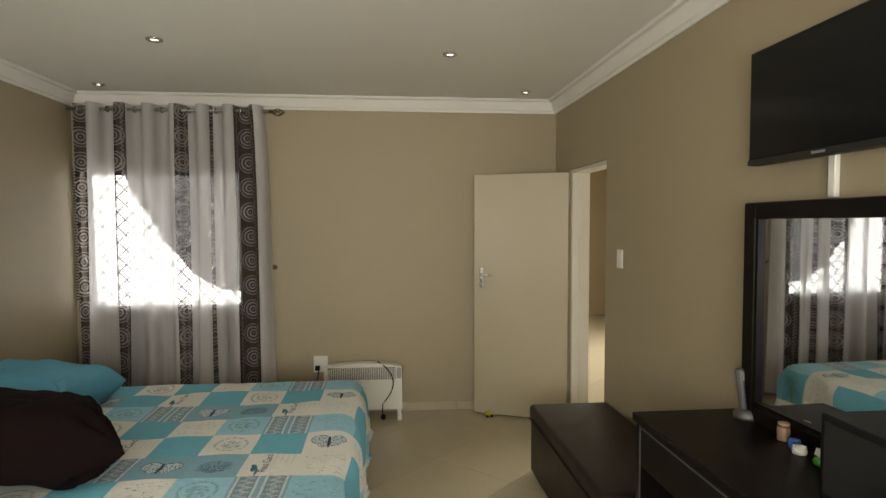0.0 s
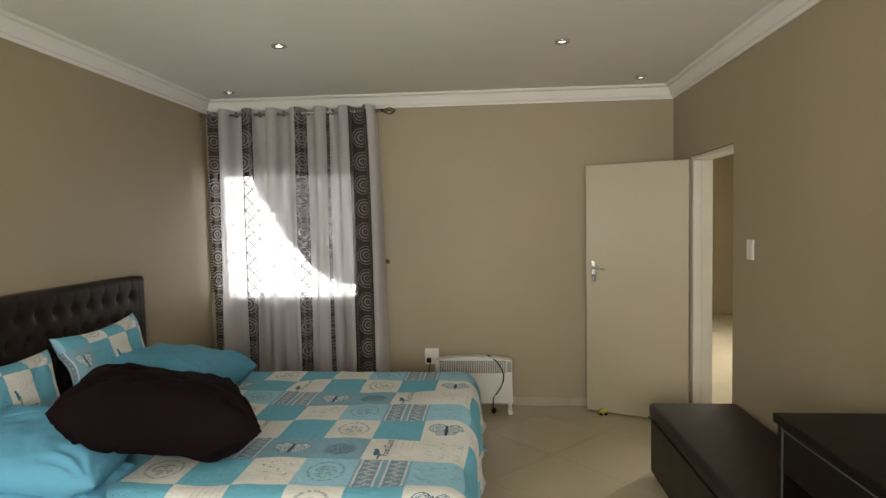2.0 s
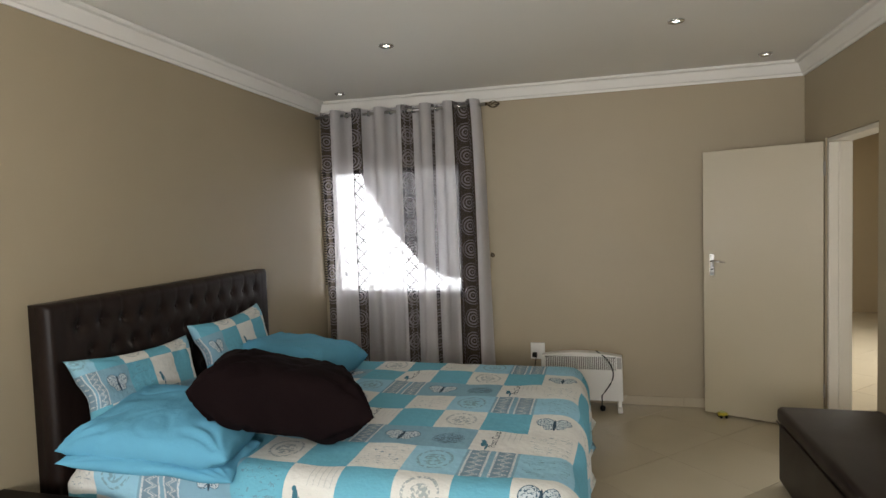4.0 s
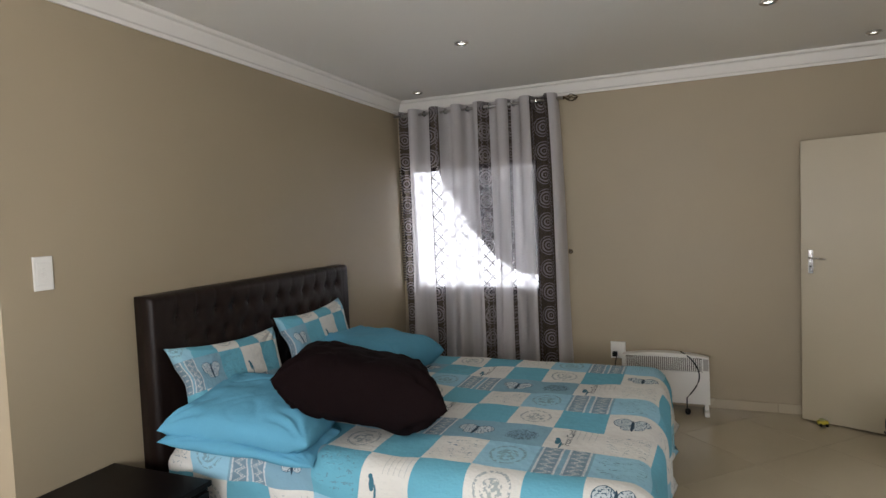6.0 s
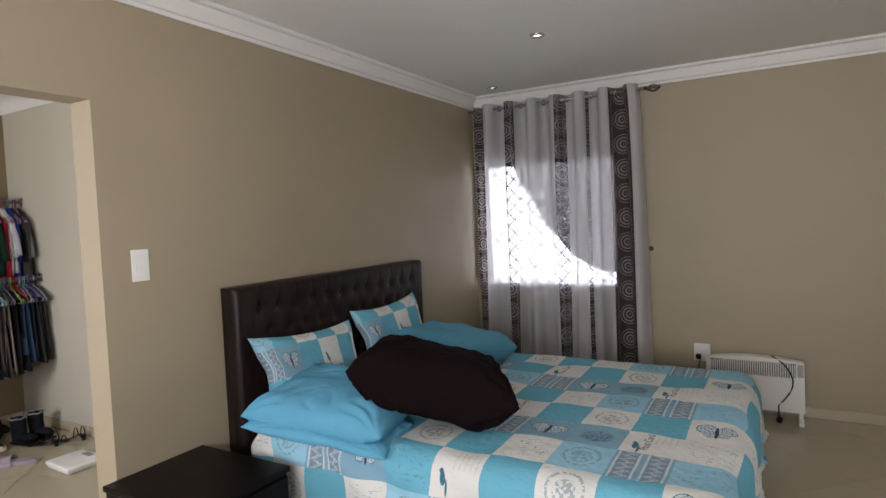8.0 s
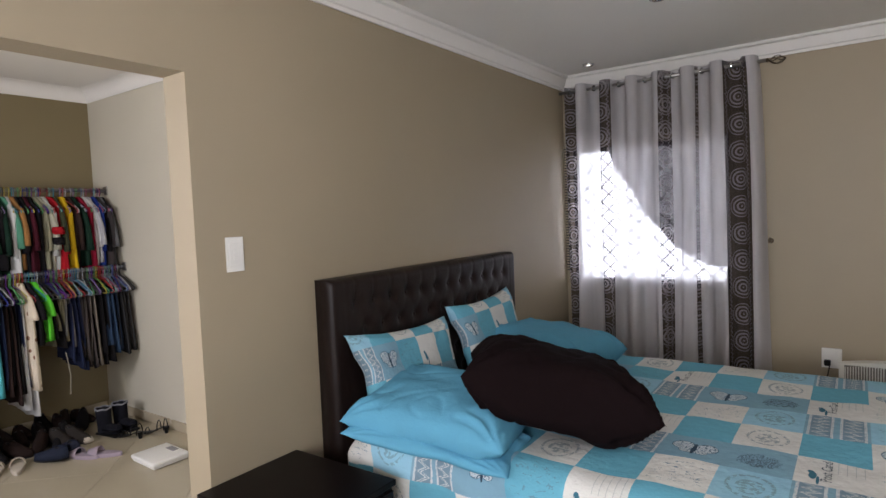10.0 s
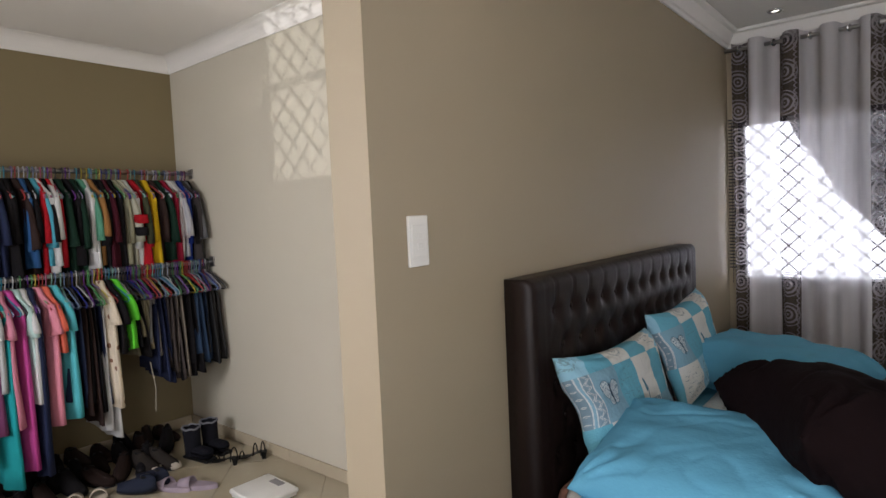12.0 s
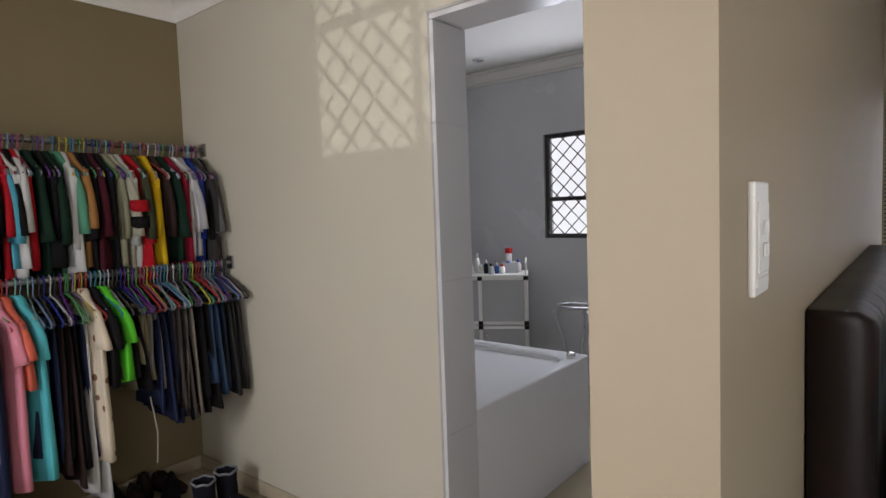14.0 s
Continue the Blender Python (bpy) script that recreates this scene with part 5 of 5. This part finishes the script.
for x, y, r in ((-5.86, 3.42, 15), (-5.90, 3.33, 10)):
    shoe((x, y, 0.0), r, (0.03, 0.025, 0.022), "dark shoe with a pale toe", height=0.085)
    thing("shoe_toe_cap", lathe([(0.036, 0.006), (0.037, 0.02), (0.028, 0.042), (0.001, 0.05)], (x + 0.10 * math.cos(radians(r)), y + 0.10 * math.sin(radians(r)), 0.0), 14), cloth(CREAM), "pale rubber toe cap of a dark shoe", "shoe", smooth=True)


def boot(at, turn, word):
    ob = base("boot", at, word, "boot", "shoes under the clothes", rz=turn)
    sh = [[(x + 0.055 * math.cos(a) * k, 0.05 * math.sin(a) * k, z) for a in [i * math.pi / 8 for i in range(16)]] for x, k, z in ((0.0, 0.95, 0.02), (0.0, 1.0, 0.09), (-0.005, 1.0, 0.14), (-0.008, 1.08, 0.195), (-0.008, 0.98, 0.196), (-0.005, 0.9, 0.15))]
    part("shaft", rings_mesh(sh, cap=False), cloth((0.012, 0.012, 0.016)), ob, smooth=True)
    part("foot", box(-0.05, 0.17, -0.042, 0.042, 0.016, 0.085, 0.035, segments=4), cloth((0.012, 0.012, 0.016)), ob, smooth=True)
    part("sole", box(-0.055, 0.175, -0.044, 0.044, 0.0, 0.018, 0.008), BLACK, ob)
    part("fur_cuff", tube([(-0.008 + 0.058 * math.cos(a), 0.053 * math.sin(a), 0.196 + 0.004 * math.sin(a * 6)) for a in [i * math.pi / 10 for i in range(21)]], 0.006, sides=6), cloth((0.20, 0.20, 0.22)), ob, "grey fleece cuff")
    return ob


boot((-5.84, 3.60, 0), 10, "black ankle boot with a grey fleece cuff")
boot((-5.86, 3.73, 0), 5, "black ankle boot with a grey fleece cuff")


def strappy(at, turn):
    ob = base("strappy_sandal", at, "black strappy sandal with a heel by the skirting", "sandal", "shoes under the clothes", rz=turn)
    part("sole", rings_mesh([[(x, w * math.cos(a), z + 0.006 * (math.sin(a) > 0)) for a in [i * math.pi / 4 + 0.1 for i in range(8)]] for x, w, z in ((-0.1, 0.02, 0.045), (-0.05, 0.026, 0.04), (0.02, 0.03, 0.012), (0.08, 0.036, 0.004), (0.12, 0.02, 0.004))]), BLACK, ob)
    part("heel", lathe([(0.012, 0.0), (0.02, 0.045)], (-0.085, 0, 0), 10), BLACK, ob)
    for x, h in ((-0.08, 0.10), (-0.03, 0.085), (0.06, 0.045)):
        part("strap", tube([(x, 0.032 * math.cos(i * math.pi / 8), 0.03 + h * math.sin(i * math.pi / 8) * 0.8 - 0.02 * (x > 0)) for i in range(9)], 0.004, sides=6), BLACK, ob)
    return ob


strappy((-5.58, 3.66, 0), 200)
strappy((-5.50, 3.80, 0), 215)

scales = base("bathroom_scales", (-4.985, 3.555, 0.0), "white bathroom scales lying on the tiled floor", "bathroom scales", rz=-2)
part("platform", box(-0.15, 0.15, -0.125, 0.125, 0.018, 0.048, 0.013, segments=3), PLASTIC, scales, smooth=True)
part("base_tray", box(-0.14, 0.14, -0.115, 0.115, 0.004, 0.020, 0.004), PLASTIC, scales)
part("display_window", box(-0.05, 0.05, 0.06, 0.105, 0.0465, 0.0490, 0.001), surface("grey_scale_window", (0.30, 0.29, 0.30), 0.25), scales)
for x in (-0.11, 0.11):
    for y in (-0.09, 0.09):
        part("foot", lathe([(0.012, 0), (0.012, 0.005)], (x, y, 0), 10), BLACK, scales)

# ---- bathroom ----
bath = base("bathtub", (0, 0, 0), "white acrylic bathtub with a panelled side", "bathtub")
X0, X1, Y0, Y1, RZ = -6.3, -4.605, 4.10, 5.28, 0.62


def tub_mesh():
    def loop(ix, iy, z, r=0.12, n=6):
        pts = []
        for cx, cy, a0 in ((X1 - ix - r, Y1 - iy - r, 0), (X0 + ix + r, Y1 - iy - r, 90), (X0 + ix + r, Y0 + iy + r, 180), (X1 - ix - r, Y0 + iy + r, 270)):
            for k in range(n + 1):
                a = radians(a0 + 90 * k / n)
                pts.append((cx + r * math.cos(a), cy + r * math.sin(a), z))
        return pts
    return rings_mesh([loop(0.0, 0.0, RZ - 0.035, 0.02), loop(0.0, 0.0, RZ - 0.006, 0.02), loop(0.006, 0.006, RZ, 0.02), loop(0.075, 0.075, RZ, 0.12), loop(0.09, 0.09, RZ - 0.01, 0.13), loop(0.14, 0.13, RZ - 0.36, 0.16), loop(0.24, 0.22, RZ - 0.41, 0.16)], cap=True)


part("tub", tub_mesh(), ACRYLIC, bath, smooth=False)
part("side_panel", box(X1 - 0.02, X1 - 0.004, Y0 + 0.01, Y1 - 0.01, 0.0, RZ - 0.036, 0.003), ACRYLIC, bath)
part("end_panel", box(X0 + 0.01, X1 - 0.022, Y1 - 0.02, Y1 - 0.004, 0.0, RZ - 0.036, 0.003), ACRYLIC, bath)
part("control_knob", lathe([(0.026, 0), (0.026, 0.022), (0.020, 0.03), (0.001, 0.031)], (-4.665, 5.17, RZ), 18), CHROME, bath, "chrome knob on the rim", smooth=True)
part("overflow", tube([(-5.60, Y1 - 0.108, 0.52), (-5.60, Y1 - 0.118, 0.52)], 0.035, sides=18), CHROME, bath, "round chrome overflow", smooth=True)
part("jet", lathe([(0.02, 0), (0.02, 0.01), (0.001, 0.012)], (-4.64, 4.19, RZ), 14), CHROME, bath)

cab = base("bathroom_cabinet", (-6.0, 6.2, 0.0), "white framed cabinet with grey panels and black corner joints", "cabinet", rz=30)
CW, CH, CD = 0.37, 0.925, 0.17
for x in (-CW, 0.0, CW):
    for y in ((-CD, CD) if x else (-CD,)):
        part("post", box(x - 0.014, x + 0.014, y - 0.014, y + 0.014, 0, CH, 0.003), PLASTIC, cab)
for z in (0.08, 0.50, 0.535, CH - 0.025):
    part("rail", box(-CW, CW, -CD - 0.016, -CD + 0.010, z, z + 0.026, 0.002), PLASTIC, cab)
    for x in (-CW, 0.0, CW):
        part("corner_joint", box(x - 0.019, x + 0.019, -CD - 0.019, -CD + 0.015, z - 0.004, z + 0.030, 0.003), BLACK, cab)
PANEL = surface("grey_cabinet_panel", (0.40, 0.40, 0.40), 0.3, var=0.04)
for x0, x1 in ((-CW + 0.015, -0.015), (0.015, CW - 0.015)):
    for z0, z1 in ((0.107, 0.499), (0.562, CH - 0.026)):
        dr = part("door", box(x0, x1, -CD - 0.006, -CD + 0.002, z0, z1, 0.001), PANEL, cab)
        part("knob", tube([(x0 + 0.03, -CD - 0.016, z1 - 0.05), (x0 + 0.03, -CD - 0.006, z1 - 0.05)], 0.007), CHROME, dr)
part("side_panel", box(CW - 0.004, CW + 0.004, -CD + 0.015, CD - 0.015, 0.05, CH - 0.02), PANEL, cab)
part("top", box(-CW - 0.015, CW + 0.015, -CD - 0.015, CD + 0.005, CH, CH + 0.014, 0.003), PLASTIC, cab)
for x in (CW - 0.0,):
    part("gallery_rail", tube([(x, -CD, CH + 0.01), (x, -CD, CH + 0.10), (x, CD, CH + 0.12), (x, CD, CH + 0.01)], 0.008), PLASTIC, cab)
TZ = CH + 0.0145
CLEARP = surface("translucent_grey_plastic", (0.50, 0.52, 0.54), 0.2)
for i in range(15):
    px, py = -0.30 + 0.043 * i + random.uniform(-0.008, 0.008), random.uniform(-0.12, 0.04)
    x, y = -6.0 + px * 0.866 - py * 0.5, 6.2 + px * 0.5 + py * 0.866
    h = random.uniform(0.07, 0.17)
    m, c, word = random.choice([(PLASTIC, PLASTIC, "white"), (COBALT, PLASTIC, "blue"), (PLASTIC, COBALT, "white and blue"), (CLEARP, BLACK, "clear"), (BLACK, SILVER, "black"), (PLASTIC, REDP, "white and red")])
    b = base("toiletry_bottle", (x, y, TZ), word + " toiletry bottle on the bathroom cabinet", "bottle", "toiletries on the cabinet")
    r = random.uniform(0.017, 0.027)
    part("bottle_body", lathe([(r * 0.92, 0), (r, 0.005), (r, h * 0.62), (r * 0.45, h * 0.76)], sides=14), m, b, smooth=True)
    part("cap", lathe([(r * 0.48, h * 0.74), (r * 0.46, h), (0.001, h + 0.001)], sides=12), c, b, smooth=True)
redpot = base("spray_can", (-5.84, 6.38, TZ), "can with a square red cap among the toiletries", "spray can")
part("can", lathe([(0.026, 0), (0.026, 0.15), (0.02, 0.16)], sides=16), PLASTIC, redpot, smooth=True)
part("can_cap", box(-0.024, 0.024, -0.024, 0.024, 0.155, 0.20, 0.004), REDP, redpot)
crate = base("plastic_tub", (-5.80, 6.33, TZ), "clear plastic tub holding toiletries", "storage tub", rz=30)
part("wall_front", box(-0.07, 0.07, -0.065, -0.06, 0.0, 0.085), CLEARP, crate)
part("wall_back", box(-0.07, 0.07, 0.06, 0.065, 0.0, 0.085), CLEARP, crate)
part("tub_base", box(-0.07, 0.07, -0.06, 0.06, 0.0, 0.004), CLEARP, crate)
rack = base("scroll_stand", (-5.20, 6.33, 0.0), "scrolled silver metal stand against the bathroom wall", "stand")
part("stand_ring", tube([(0.15 * math.cos(i * math.pi / 12), 0.11 * math.sin(i * math.pi / 12), 0.70) for i in range(25)], 0.012, sides=8), SILVER, rack, smooth=True)
for a in (200, 320, 90):
    ca, sa = math.cos(radians(a)), math.sin(radians(a))
    leg = [(0.15 * ca, 0.11 * sa, 0.69), (0.175 * ca, 0.13 * sa, 0.62), (0.155 * ca, 0.115 * sa, 0.53), (0.11 * ca, 0.08 * sa, 0.42), (0.10 * ca, 0.07 * sa, 0.25), (0.16 * ca, 0.12 * sa, 0.0)]
    part("scroll_leg", tube(leg, 0.013, sides=8), SILVER, rack, smooth=True)
    part("curl", tube([((0.165 + 0.028 * math.cos(k * 0.6) * (1 - k / 14)) * ca, (0.12 + 0.028 * math.cos(k * 0.6) * (1 - k / 14)) * sa, 0.64 + 0.028 * math.sin(k * 0.6) * (1 - k / 14)) for k in range(11)], 0.009, sides=7), SILVER, rack, smooth=True)


# ---- floor tiles, laid on the diagonal ----
def clip(poly, axis, limit, keep_less):
    out = []
    for a, b in zip(poly, poly[1:] + poly[:1]):
        ia, ib = (a[axis] <= limit) == keep_less, (b[axis] <= limit) == keep_less
        if ia:
            out.append(a)
        if ia != ib:
            s = (limit - a[axis]) / (b[axis] - a[axis])
            out.append((a[0] + s * (b[0] - a[0]), a[1] + s * (b[1] - a[1])))
    return out


SIDE, GAP = 0.6, 0.002
DIAG = SIDE * math.sqrt(2)


def tile_prism(poly):
    bm = bmesh.new()
    lo, hi = [bm.verts.new((x, y, -0.0035)) for x, y in poly], [bm.verts.new((x, y, 0.0)) for x, y in poly]
    bm.faces.new(hi)
    for i in range(len(poly)):
        j = (i + 1) % len(poly)
        bm.faces.new((lo[i], lo[j], hi[j], hi[i]))
    return bm


def lay(x0, x1, y0, y1):
    half = DIAG / 2 - GAP
    for p in range(-14, 20):
        for q in range(-6, 24):
            s, d = 4.95 + DIAG * (p + 0.5), 4.975 + DIAG * (q + 0.5)
            cx, cy = (s - d) / 2, (s + d) / 2
            poly = [(cx + half, cy), (cx, cy + half), (cx - half, cy), (cx, cy - half)]
            for axis, lim, less in ((0, x1, True), (0, x0, False), (1, y1, True), (1, y0, False)):
                poly = clip(poly, axis, lim, less) if len(poly) > 2 else []
            if len(poly) < 3:
                continue
            area = abs(sum(a[0] * b[1] - b[0] * a[1] for a, b in zip(poly, poly[1:] + poly[:1]))) / 2
            if area > 0.002:
                part("floor_tile", tile_prism(poly), TILE, floor)


lay(L - 0.15, R + 0.15, 0.0, N)
lay(BACK, L - 0.152, 0.30, CY)
lay(-6.95, L - 0.18, CY + 0.002, BN)
lay(R + 0.152, 3.2, 3.0, 11.4)
